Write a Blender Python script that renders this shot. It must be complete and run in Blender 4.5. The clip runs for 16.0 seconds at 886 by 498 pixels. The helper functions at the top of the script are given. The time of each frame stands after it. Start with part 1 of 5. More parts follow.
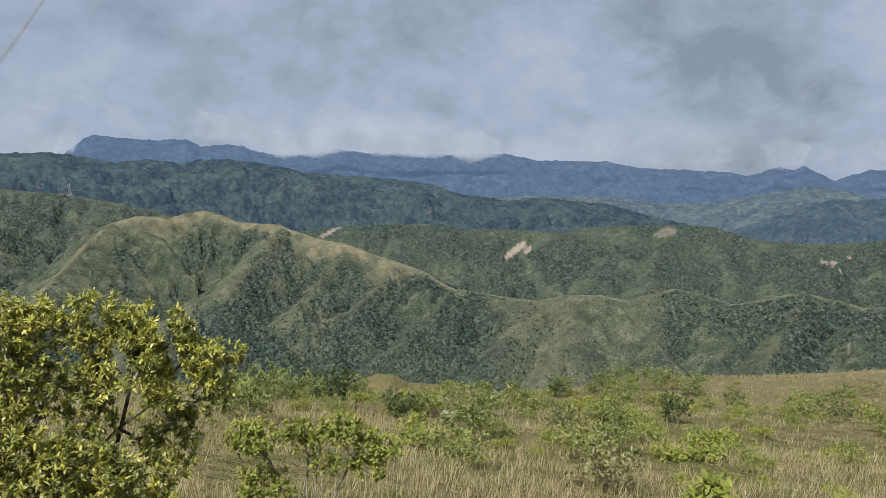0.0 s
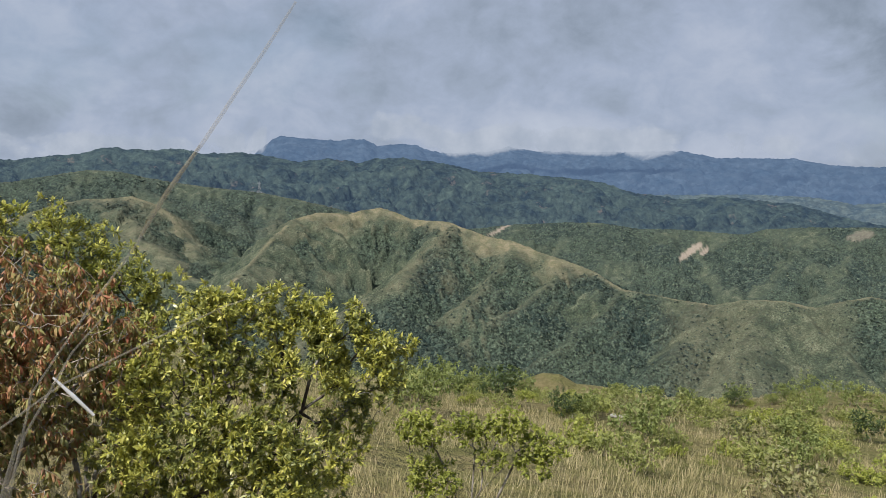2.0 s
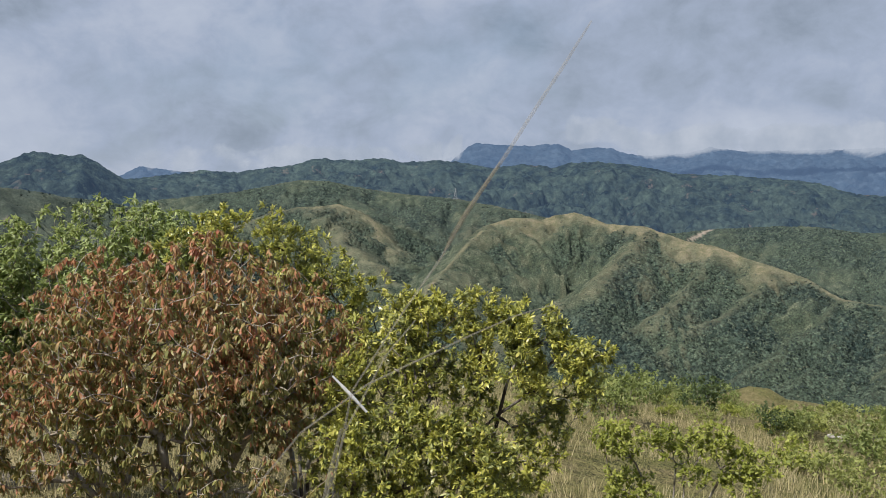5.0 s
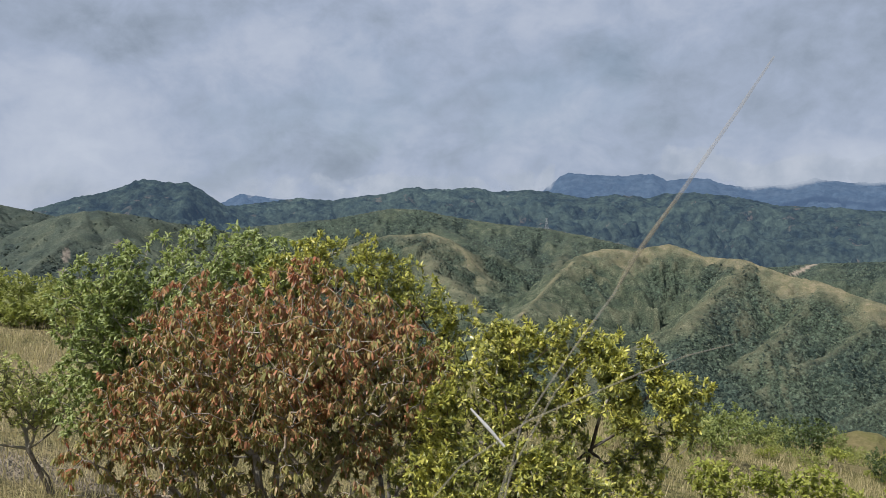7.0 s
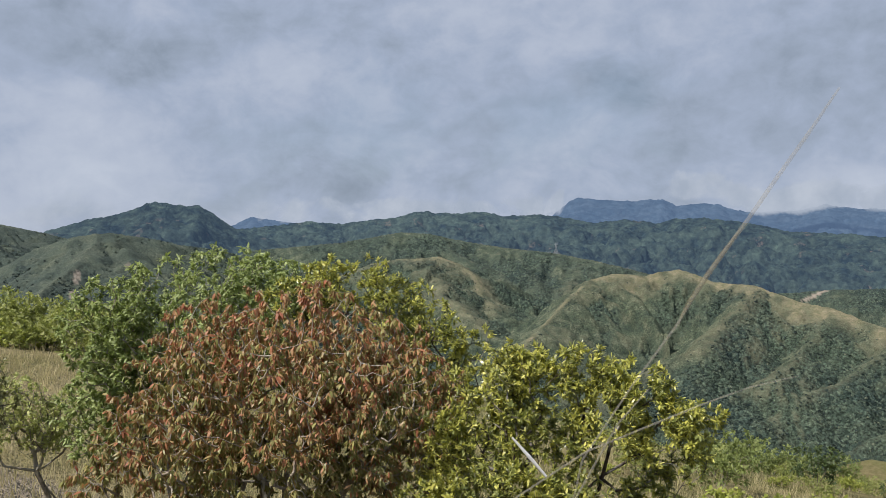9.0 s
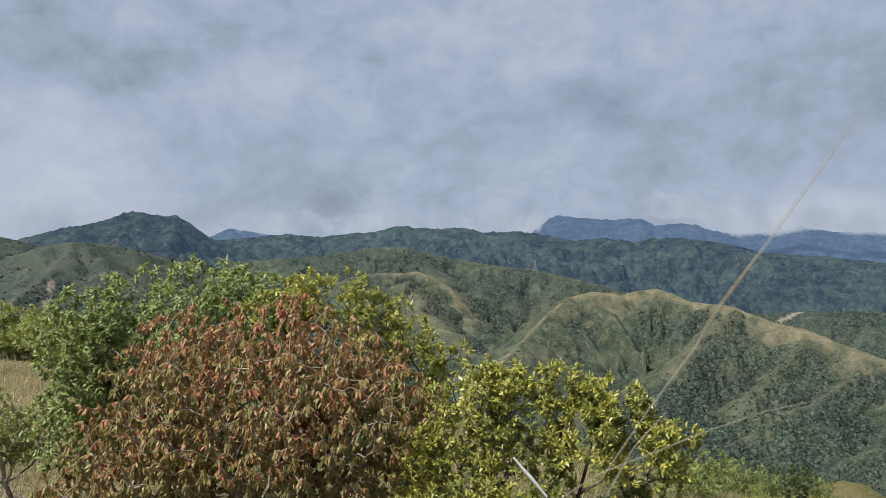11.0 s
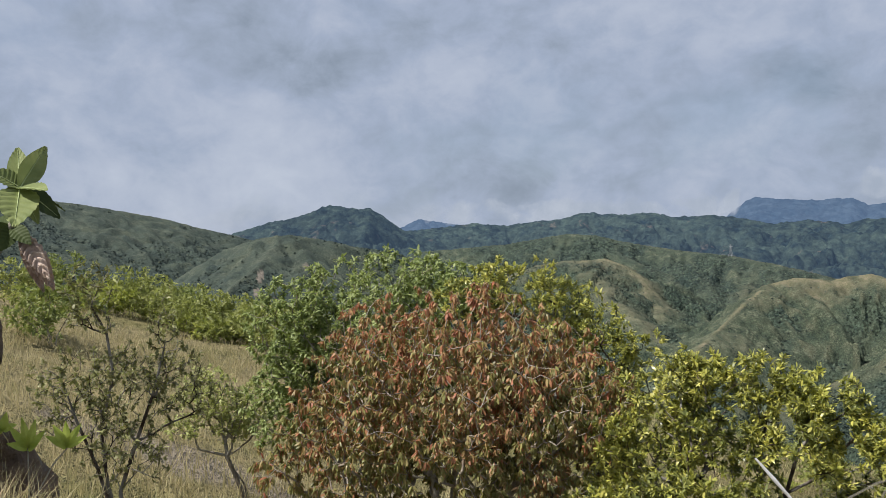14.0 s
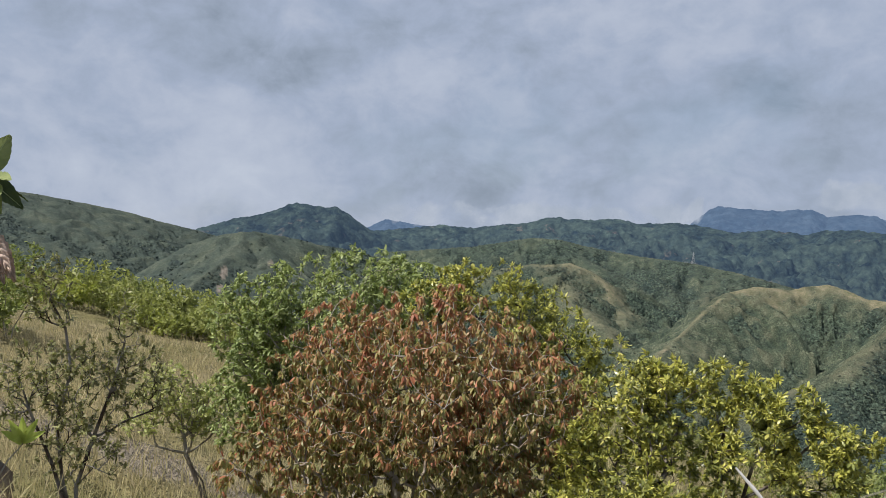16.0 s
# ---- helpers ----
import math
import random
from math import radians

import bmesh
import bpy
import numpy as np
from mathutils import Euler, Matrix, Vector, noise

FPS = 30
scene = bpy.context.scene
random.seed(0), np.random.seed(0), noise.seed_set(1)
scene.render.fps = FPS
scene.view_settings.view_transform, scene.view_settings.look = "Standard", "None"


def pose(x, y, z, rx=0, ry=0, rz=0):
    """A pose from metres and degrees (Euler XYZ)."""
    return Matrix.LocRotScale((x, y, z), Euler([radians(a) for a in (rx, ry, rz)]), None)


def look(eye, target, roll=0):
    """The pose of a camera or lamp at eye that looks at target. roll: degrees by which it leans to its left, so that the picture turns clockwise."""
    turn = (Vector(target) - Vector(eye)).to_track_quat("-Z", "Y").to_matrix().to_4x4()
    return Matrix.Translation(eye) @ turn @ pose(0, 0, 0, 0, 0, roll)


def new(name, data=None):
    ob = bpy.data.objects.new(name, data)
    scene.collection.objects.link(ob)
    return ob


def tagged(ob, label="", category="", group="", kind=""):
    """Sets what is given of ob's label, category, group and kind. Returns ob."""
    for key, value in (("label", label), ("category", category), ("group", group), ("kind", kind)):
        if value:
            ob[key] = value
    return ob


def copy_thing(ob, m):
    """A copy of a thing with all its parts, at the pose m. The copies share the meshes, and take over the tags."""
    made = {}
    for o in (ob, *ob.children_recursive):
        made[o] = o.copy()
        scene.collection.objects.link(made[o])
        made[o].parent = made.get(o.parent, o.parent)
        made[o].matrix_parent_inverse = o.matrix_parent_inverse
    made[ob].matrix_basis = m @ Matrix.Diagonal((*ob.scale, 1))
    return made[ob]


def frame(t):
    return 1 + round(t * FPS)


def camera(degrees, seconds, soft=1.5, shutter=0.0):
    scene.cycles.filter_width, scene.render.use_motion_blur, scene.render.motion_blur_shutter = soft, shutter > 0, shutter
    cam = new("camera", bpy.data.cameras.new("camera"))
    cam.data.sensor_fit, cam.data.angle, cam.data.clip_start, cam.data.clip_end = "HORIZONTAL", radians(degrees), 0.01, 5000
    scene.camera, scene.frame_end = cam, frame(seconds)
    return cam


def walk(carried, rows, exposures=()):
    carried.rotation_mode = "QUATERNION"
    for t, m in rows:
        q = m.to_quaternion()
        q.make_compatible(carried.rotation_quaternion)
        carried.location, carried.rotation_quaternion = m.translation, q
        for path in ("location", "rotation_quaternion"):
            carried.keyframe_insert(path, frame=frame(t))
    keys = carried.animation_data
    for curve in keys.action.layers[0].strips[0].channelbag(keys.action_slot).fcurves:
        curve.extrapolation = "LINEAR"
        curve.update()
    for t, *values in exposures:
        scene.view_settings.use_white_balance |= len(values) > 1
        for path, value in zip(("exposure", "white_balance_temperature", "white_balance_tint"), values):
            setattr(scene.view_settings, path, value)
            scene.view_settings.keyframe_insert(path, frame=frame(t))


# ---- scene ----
# ---- camera and its walk ----
EYE_HEIGHT = 3.0


def eye_at(t):
    """The hand drifts slowly to its left while the camera turns."""
    s = float(np.interp(t, (0, 1, 2, 3.5, 5, 7, 9, 11, 14.5, 16), (0, 0.006, 0.014, 0.028, 0.047, 0.074, 0.092, 0.105, 0.130, 0.138)))
    return Vector((-0.87 * s, -0.5 * s, EYE_HEIGHT + 0.1 * s))


cam = camera(57.48, 16.0, soft=0.8)
TURNS = [
    (0.0, -0.00, -5.00, -0.00), (0.5, 3.63, -4.67, 0.23), (1.0, 8.23, -4.60, 0.63), (1.5, 9.70, -5.13, 0.20), (2.0, 11.97, -5.12, 0.01),
    (2.5, 14.81, -4.78, 0.63), (3.0, 16.75, -4.60, 0.89), (3.5, 19.43, -4.69, 1.30), (4.0, 21.80, -4.67, 1.49), (4.5, 22.72, -4.89, 1.50),
    (4.7, 23.89, -4.90, 1.31), (6.8, 31.54, -2.60, 0.73), (7.0, 32.05, -2.47, 0.51), (7.5, 33.40, -2.05, 0.31), (8.0, 32.82, -1.57, 0.40),
    (8.5, 32.73, -1.23, 0.34), (10.8, 31.80, 0.65, -0.63), (11.0, 31.24, 0.33, -0.84), (11.5, 28.94, -1.08, -0.61), (12.0, 31.37, -1.05, -0.10),
    (12.5, 36.83, -0.95, 0.62), (13.0, 40.09, -0.85, 0.96), (13.5, 42.25, -0.59, 0.86), (14.0, 44.35, -0.60, 0.21), (14.5, 44.53, -0.77, -0.94),
    (15.0, 43.62, -0.91, -1.20), (15.5, 43.31, -1.01, -1.18), (16.0, 41.98, -0.50, -1.28),
]
walk(cam, [(t, pose(*eye_at(t), 90 + pitch, roll, yaw)) for t, yaw, pitch, roll in TURNS], [(0.0, 0.35, 6330, 10), (16.0, 0.35, 6330, 10)])


def spot(az, el, d, t=0.0):
    """A place d metres off (over the ground), az degrees to the left of north, el degrees above eye level."""
    e = eye_at(t)
    a = radians(az)
    return Vector((e.x - d * math.sin(a), e.y + d * math.cos(a), e.z + d * math.tan(radians(el))))


# ---- world and sun ----
SUN_AZ, SUN_EL = 152.0, 54.0
sun_from = Vector((-math.sin(radians(SUN_AZ)) * math.cos(radians(SUN_EL)), math.cos(radians(SUN_AZ)) * math.cos(radians(SUN_EL)), math.sin(radians(SUN_EL))))
sun = new("sun", bpy.data.lights.new("sun", "SUN"))
sun.data.energy, sun.data.angle, sun.data.color = 5.0, radians(1.5), (1.0, 0.95, 0.86)
sun.matrix_world = look((0, 0, 60), Vector((0, 0, 60)) - sun_from)

world = bpy.data.worlds.new("world")
scene.world = world
world.use_nodes = True
wt = world.node_tree
wt.nodes.clear()


def wnode(kind, **values):
    n = wt.nodes.new(kind)
    for key, value in values.items():
        n.inputs[key.replace("_", " ")].default_value = value
    return n


def wmath(op, a, b=None):
    n = wt.nodes.new("ShaderNodeMath")
    n.operation = op
    for i, v in enumerate((a, b)):
        if v is None:
            continue
        if isinstance(v, (int, float)):
            n.inputs[i].default_value = v
        else:
            wt.links.new(v, n.inputs[i])
    return n.outputs[0]


def wramp(fac, stops):
    n = wt.nodes.new("ShaderNodeValToRGB")
    while len(n.color_ramp.elements) < len(stops):
        n.color_ramp.elements.new(0.5)
    for e, (p, c) in zip(n.color_ramp.elements, stops):
        e.position, e.color = p, (*c, 1) if len(c) == 3 else c
    wt.links.new(fac, n.inputs[0])
    return n.outputs[0]


sky = wt.nodes.new("ShaderNodeTexSky")
sky.sky_type, sky.sun_disc = "NISHITA", False
sky.sun_elevation, sky.sun_rotation = radians(SUN_EL), radians(-SUN_AZ)
sky_bg = wnode("ShaderNodeBackground", Strength=0.075)
wt.links.new(sky.outputs[0], sky_bg.inputs[0])
coord = wt.nodes.new("ShaderNodeTexCoord")
sep = wt.nodes.new("ShaderNodeSeparateXYZ")
wt.links.new(coord.outputs["Generated"], sep.inputs[0])
# cloud masses, somewhat flattened towards the horizon
deck = wt.nodes.new("ShaderNodeCombineXYZ")
wt.links.new(sep.outputs[0], deck.inputs[0])
wt.links.new(sep.outputs[1], deck.inputs[1])
wt.links.new(wmath("MULTIPLY", sep.outputs[2], 1.4), deck.inputs[2])


def wnoise(scale, detail, rough, shift, distort=0.0):
    m = wt.nodes.new("ShaderNodeVectorMath")
    m.operation = "ADD"
    m.inputs[1].default_value = shift
    wt.links.new(deck.outputs[0], m.inputs[0])
    n = wnode("ShaderNodeTexNoise", Scale=scale, Detail=detail, Roughness=rough, Distortion=distort)
    wt.links.new(m.outputs[0], n.inputs["Vector"])
    return n.outputs[0]


big = wnoise(2.4, 2, 0.5, (3.1, 1.7, 0.0), 0.2)
mid = wnoise(5.4, 10, 0.55, (4.3, 6.2, 1.0), 0.25)
fine = wnoise(11.0, 11, 0.6, (1.3, 9.2, 4.0), 0.35)
puff = wnoise(24.0, 8, 0.55, (6.3, 2.2, 1.0), 0.5)


def cloud_mass(az, el, wide, tall, amount):
    """A darker or lighter mass in the cloud deck, frayed by the finer noise."""
    a, e = radians(az), radians(el)
    turn = wt.nodes.new("ShaderNodeVectorRotate")
    turn.rotation_type = "Z_AXIS"
    turn.inputs["Angle"].default_value = -a
    wt.links.new(coord.outputs["Generated"], turn.inputs["Vector"])
    axes = wt.nodes.new("ShaderNodeSeparateXYZ")
    wt.links.new(turn.outputs[0], axes.inputs[0])
    u = wmath("DIVIDE", axes.outputs[0], math.sin(radians(wide)))
    v = wmath("DIVIDE", wmath("SUBTRACT", axes.outputs[2], math.sin(e)), math.sin(radians(tall)))
    d = wmath("ADD", wmath("ADD", wmath("MULTIPLY", u, u), wmath("MULTIPLY", v, v)), wmath("MULTIPLY", wmath("SUBTRACT", fine, 0.5), 2.6))
    inside = wmath("MAXIMUM", wmath("SUBTRACT", 1.0, d), 0.0)
    ahead = wmath("GREATER_THAN", axes.outputs[1], 0.0)
    return wmath("MULTIPLY", wmath("MULTIPLY", inside, ahead), amount)


masses = 0.0
for mass in ((-16.5, 7.6, 5.0, 2.3, -0.075), (-25.0, 5.6, 4.5, 1.5, -0.045), (-7.0, 8.0, 4.0, 3.5, 0.035), (-15.0, 3.0, 7.0, 1.6, 0.05), (4.0, 3.2, 6.0, 1.6, 0.035), (40.5, 4.4, 7.0, 2.2, -0.035), (52.0, 12.0, 4.0, 2.4, -0.03),
             (34.0, 12.5, 8.0, 3.5, -0.02), (61.0, 11.0, 9.0, 4.0, 0.012), (29.0, 9.5, 6.0, 4.0, 0.03), (49.0, 4.5, 6.0, 2.0, 0.03)):
    masses = wmath("ADD", cloud_mass(*mass), masses)
low_band = wmath("MULTIPLY", wmath("SUBTRACT", 1.0, wmath("MINIMUM", wmath("MULTIPLY", wmath("ABSOLUTE", sep.outputs[2]), 6.0), 1.0)), 0.018)
body = wmath("ADD", wmath("ADD", wmath("ADD", wmath("MULTIPLY", big, 0.26), wmath("MULTIPLY", mid, 0.32)), wmath("ADD", wmath("MULTIPLY", fine, 0.28), wmath("MULTIPLY", puff, 0.14))), wmath("ADD", low_band, masses))
body = wmath("ADD", wmath("MULTIPLY", body, 0.8), 0.101)
cloud_colour = wramp(body, [(0.40, (0.24, 0.285, 0.352)), (0.455, (0.311, 0.362, 0.450)), (0.50, (0.36, 0.415, 0.525)), (0.545, (0.425, 0.472, 0.572)), (0.64, (0.51, 0.553, 0.638))])
cloud_bg = wnode("ShaderNodeBackground", Strength=0.82)
wt.links.new(cloud_colour, cloud_bg.inputs[0])
cover = wramp(wnoise(3.5, 6, 0.55, (2.4, 5.5, 2.0)), [(0.30, (0.72, 0.72, 0.72)), (0.45, (0.97, 0.97, 0.97)), (1.0, (1, 1, 1))])
mix = wt.nodes.new("ShaderNodeMixShader")
wt.links.new(cover, mix.inputs[0])
wt.links.new(sky_bg.outputs[0], mix.inputs[1])
wt.links.new(cloud_bg.outputs[0], mix.inputs[2])
wout = wt.nodes.new("ShaderNodeOutputWorld")
wt.links.new(mix.outputs[0], wout.inputs[0])


# ---- materials ----
class Mat:
    """A node material with a principled surface and short ways to wire noises and colours."""

    def __init__(self, name, rough=0.8, spec=0.3):
        self.mat = bpy.data.materials.new(name)
        self.mat.use_nodes = True
        self.t = self.mat.node_tree
        self.p = self.t.nodes["Principled BSDF"]
        self.p.inputs["Roughness"].default_value = rough
        self.p.inputs["Specular IOR Level"].default_value = spec
        self.out = self.t.nodes["Material Output"]
        self.geo = self.t.nodes.new("ShaderNodeNewGeometry")

    def put(self, socket, v):
        if hasattr(v, "node"):
            self.t.links.new(v, socket)
        else:
            socket.default_value = v

    def noise(self, scale, detail=4, rough=0.55, distort=0.0, vector=None):
        n = self.t.nodes.new("ShaderNodeTexNoise")
        n.inputs["Scale"].default_value, n.inputs["Detail"].default_value = scale, detail
        n.inputs["Roughness"].default_value, n.inputs["Distortion"].default_value = rough, distort
        self.put(n.inputs["Vector"], vector or self.geo.outputs["Position"])
        return n.outputs[0]

    def cells(self, scale, feature="F1", vector=None):
        n = self.t.nodes.new("ShaderNodeTexVoronoi")
        n.feature = feature
        n.inputs["Scale"].default_value = scale
        self.put(n.inputs["Vector"], vector or self.geo.outputs["Position"])
        return n

    def attr(self, name):
        n = self.t.nodes.new("ShaderNodeAttribute")
        n.attribute_name = name
        return n.outputs["Fac"]

    def math(self, op, a, b=0.0):
        n = self.t.nodes.new("ShaderNodeMath")
        n.operation = op
        self.put(n.inputs[0], a)
        self.put(n.inputs[1], b)
        return n.outputs[0]

    def ramp(self, fac, stops):
        n = self.t.nodes.new("ShaderNodeValToRGB")
        while len(n.color_ramp.elements) < len(stops):
            n.color_ramp.elements.new(0.5)
        for e, (p, c) in zip(n.color_ramp.elements, stops):
            e.position = p
            e.color = (c, c, c, 1) if isinstance(c, (int, float)) else (*c, 1)
        self.put(n.inputs[0], fac)
        return n.outputs[0]

    def blend(self, fac, a, b, how="MIX"):
        n = self.t.nodes.new("ShaderNodeMix")
        n.data_type, n.blend_type = "RGBA", how
        self.put(n.inputs[0], fac)
        for s, v in ((n.inputs[6], a), (n.inputs[7], b)):
            if isinstance(v, tuple):
                v = (*v, 1)
            self.put(s, v)
        return n.outputs[2]

    def bump(self, height, strength=0.5, distance=0.1):
        n = self.t.nodes.new("ShaderNodeBump")
        n.inputs["Strength"].default_value, n.inputs["Distance"].default_value = strength, distance
        self.put(n.inputs["Height"], height)
        self.t.links.new(n.outputs[0], self.p.inputs["Normal"])
        return n

    def colour(self, v):
        self.put(self.p.inputs["Base Color"], (*v, 1) if isinstance(v, tuple) else v)
        return self


def ground_material():
    m = Mat("hill_ground", 0.95, 0.1)
    forest, straw, bare, near, haze_tint = (m.attr(k) for k in ("forest", "straw", "bare", "near", "haze_tint"))
    # single crowns and bushes, a few metres wide, each of its own green
    crowns = m.cells(0.26)
    small = m.cells(0.62)
    patch = m.noise(0.012, 5)
    tone = m.noise(0.45, 5, 0.75)
    # wood, scrub and dry colours below are bluer than foliage, in place of haze
    leaf = m.ramp(crowns.outputs["Color"], [(0.1, (0.016, 0.027, 0.025)), (0.5, (0.039, 0.058, 0.049)), (0.9, (0.087, 0.111, 0.082))])
    wood = m.blend(m.ramp(patch, [(0.4, 0.0), (0.65, 0.5)]), leaf, (0.084, 0.109, 0.071))
    wood = m.blend(0.9, wood, m.ramp(tone, [(0.36, 0.18), (0.5, 0.9), (0.64, 1.75)]), "MULTIPLY")
    # low green scrub and long grass, dotted with darker bushes
    scrub = m.ramp(m.noise(0.07, 7, 0.65), [(0.34, (0.039, 0.056, 0.041)), (0.5, (0.087, 0.107, 0.071)), (0.66, (0.154, 0.167, 0.112))])
    scrub = m.blend(0.9, scrub, m.ramp(m.noise(0.6, 6, 0.8), [(0.36, 0.24), (0.5, 0.78), (0.64, 1.6)]), "MULTIPLY")
    dots = m.math("MULTIPLY", m.ramp(small.outputs["Distance"], [(0.28, 1.0), (0.5, 0.0)]), m.ramp(m.noise(0.05, 5, 0.7), [(0.44, 0.0), (0.56, 0.85)]))
    scrub = m.blend(m.math("MULTIPLY", dots, m.math("SUBTRACT", 1.0, m.math("MULTIPLY", haze_tint, 0.8))), scrub, (0.031, 0.045, 0.035))
    dry = m.ramp(m.noise(0.16, 7, 0.68), [(0.3, (0.120, 0.122, 0.070)), (0.5, (0.185, 0.168, 0.106)), (0.72, (0.270, 0.232, 0.162))])
    dry = m.blend(0.6, dry, m.ramp(m.noise(0.8, 5, 0.75), [(0.36, 0.55), (0.64, 1.35)]), "MULTIPLY")
    soil = m.ramp(m.noise(0.5, 6, 0.7), [(0.3, (0.21, 0.172, 0.138)), (0.7, (0.31, 0.265, 0.22))])
    turf = m.ramp(m.noise(1.3, 8, 0.7), [(0.28, (0.115, 0.108, 0.044)), (0.5, (0.212, 0.182, 0.084)), (0.72, (0.34, 0.265, 0.144))])
    turf = m.blend(m.ramp(m.noise(0.16, 6, 0.6), [(0.42, 0.0), (0.55, 0.75)]), turf, m.ramp(m.noise(2.2, 6, 0.7), [(0.3, (0.095, 0.108, 0.034)), (0.7, (0.215, 0.207, 0.072))]))
    c = m.blend(forest, scrub, wood)
    # grey-blue colour mixed in to imitate haze on the outlying hills
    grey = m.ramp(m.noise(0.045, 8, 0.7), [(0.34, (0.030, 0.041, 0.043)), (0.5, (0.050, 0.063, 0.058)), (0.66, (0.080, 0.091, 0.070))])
    c = m.blend(m.math("MULTIPLY", haze_tint, 0.72), c, grey)
    c = m.blend(straw, c, dry)
    c = m.blend(near, c, m.blend(m.math("MULTIPLY", straw, 0.85), turf, m.ramp(m.noise(0.9, 8, 0.7), [(0.3, (0.20, 0.172, 0.085)), (0.5, (0.30, 0.25, 0.135)), (0.7, (0.41, 0.335, 0.20))])))
    c = m.blend(bare, c, soil)
    m.colour(c)
    far = m.math("SUBTRACT", 1.0, near)
    bushes = m.math("ADD", m.math("MULTIPLY", crowns.outputs["Distance"], m.math("ADD", m.math("MULTIPLY", forest, -0.9), -0.15)), m.math("MULTIPLY", small.outputs["Distance"], m.math("MULTIPLY", straw, 0.3)))
    h = m.math("ADD", m.math("MULTIPLY", bushes, far), m.math("MULTIPLY", m.noise(0.7, 6, 0.72), 0.75))
    m.bump(m.math("MULTIPLY", h, m.math("SUBTRACT", 1.0, m.math("MULTIPLY", haze_tint, 0.5))), 1.0, 2.4)
    return m.mat


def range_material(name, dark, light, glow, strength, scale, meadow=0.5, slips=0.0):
    """Far wooded ranges, with a blue glow put in for the haze of much air: a backdrop of distance."""
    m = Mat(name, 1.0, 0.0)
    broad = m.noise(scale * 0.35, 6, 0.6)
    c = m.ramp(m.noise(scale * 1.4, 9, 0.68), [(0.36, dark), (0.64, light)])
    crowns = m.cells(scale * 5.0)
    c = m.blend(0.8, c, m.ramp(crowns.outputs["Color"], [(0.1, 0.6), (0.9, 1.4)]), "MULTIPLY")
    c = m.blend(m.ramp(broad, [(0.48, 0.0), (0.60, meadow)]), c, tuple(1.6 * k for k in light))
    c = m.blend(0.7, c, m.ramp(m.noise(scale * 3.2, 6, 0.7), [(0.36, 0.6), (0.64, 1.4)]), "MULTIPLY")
    if slips:
        bare = m.ramp(m.math("MULTIPLY", m.ramp(m.noise(scale * 0.9, 3, 0.5), [(0.64, 0.0), (0.68, 1.0)]), m.ramp(m.noise(scale * 4, 5, 0.6), [(0.45, 0.0), (0.6, 1.0)])), [(0.0, 0.0), (1.0, slips)])
        c = m.blend(bare, c, (0.16, 0.125, 0.10))
    m.colour(c)
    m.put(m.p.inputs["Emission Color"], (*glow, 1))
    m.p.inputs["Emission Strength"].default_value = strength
    m.bump(m.math("SUBTRACT", m.noise(scale * 3.0, 10, 0.75), m.math("MULTIPLY", crowns.outputs["Distance"], 0.35)), 1.0, 12.0)
    return m.mat


def leaf_material(name, stops, rough=0.42, thin=0.3, through_tint=(0.35, 0.42, 0.05)):
    """Leaves: each takes its own shade; light comes through the blade."""
    m = Mat(name, rough, 0.35)
    rnd = m.geo.outputs["Random Per Island"]
    mass = m.ramp(m.noise(1.3, 4, 0.6), [(0.35, 0.0), (0.65, 1.0)])
    c = m.ramp(m.math("ADD", m.math("MULTIPLY", rnd, 0.7), m.math("MULTIPLY", mass, 0.3)), stops)
    c = m.blend(0.6, c, m.ramp(m.noise(9.0, 3), [(0.3, 0.62), (0.7, 1.3)]), "MULTIPLY")
    m.colour(c)
    tl = m.t.nodes.new("ShaderNodeBsdfTranslucent")
    m.put(tl.inputs[0], m.blend(0.35, c, through_tint))
    ms = m.t.nodes.new("ShaderNodeMixShader")
    ms.inputs[0].default_value = thin
    m.put(ms.inputs[1], m.p.outputs[0])
    m.put(ms.inputs[2], tl.outputs[0])
    m.put(m.out.inputs[0], ms.outputs[0])
    return m.mat


def bark_material(name, dark, light):
    m = Mat(name, 0.9, 0.2)
    n = m.noise(22.0, 6, 0.65)
    m.colour(m.blend(m.ramp(m.noise(3.0, 3), [(0.45, 0.0), (0.6, 0.5)]), m.ramp(n, [(0.3, dark), (0.7, light)]), (0.42, 0.40, 0.36)))
    m.bump(n, 0.7, 0.02)
    return m.mat


def rock_material():
    m = Mat("brown_rock", 0.88, 0.25)
    n = m.noise(5.0, 10, 0.68, 0.3)
    c = m.ramp(n, [(0.3, (0.085, 0.058, 0.04)), (0.52, (0.24, 0.17, 0.115)), (0.75, (0.42, 0.32, 0.235))])
    c = m.blend(m.ramp(m.noise(14.0, 4), [(0.56, 0.0), (0.66, 0.6)]), c, (0.26, 0.25, 0.21))
    m.colour(c)
    m.bump(m.math("ADD", n, m.math("MULTIPLY", m.noise(30.0, 6), 0.45)), 1.0, 0.16)
    return m.mat


M_GROUND = ground_material()
M_ROCK = rock_material()
M_BARK = bark_material("grey_brown_bark", (0.10, 0.08, 0.062), (0.28, 0.24, 0.20))
M_BARK_PALE = bark_material("pale_tan_bark", (0.16, 0.125, 0.095), (0.40, 0.335, 0.27))
M_BARK_DARK = bark_material("dark_bark", (0.030, 0.022, 0.018), (0.10, 0.076, 0.06))
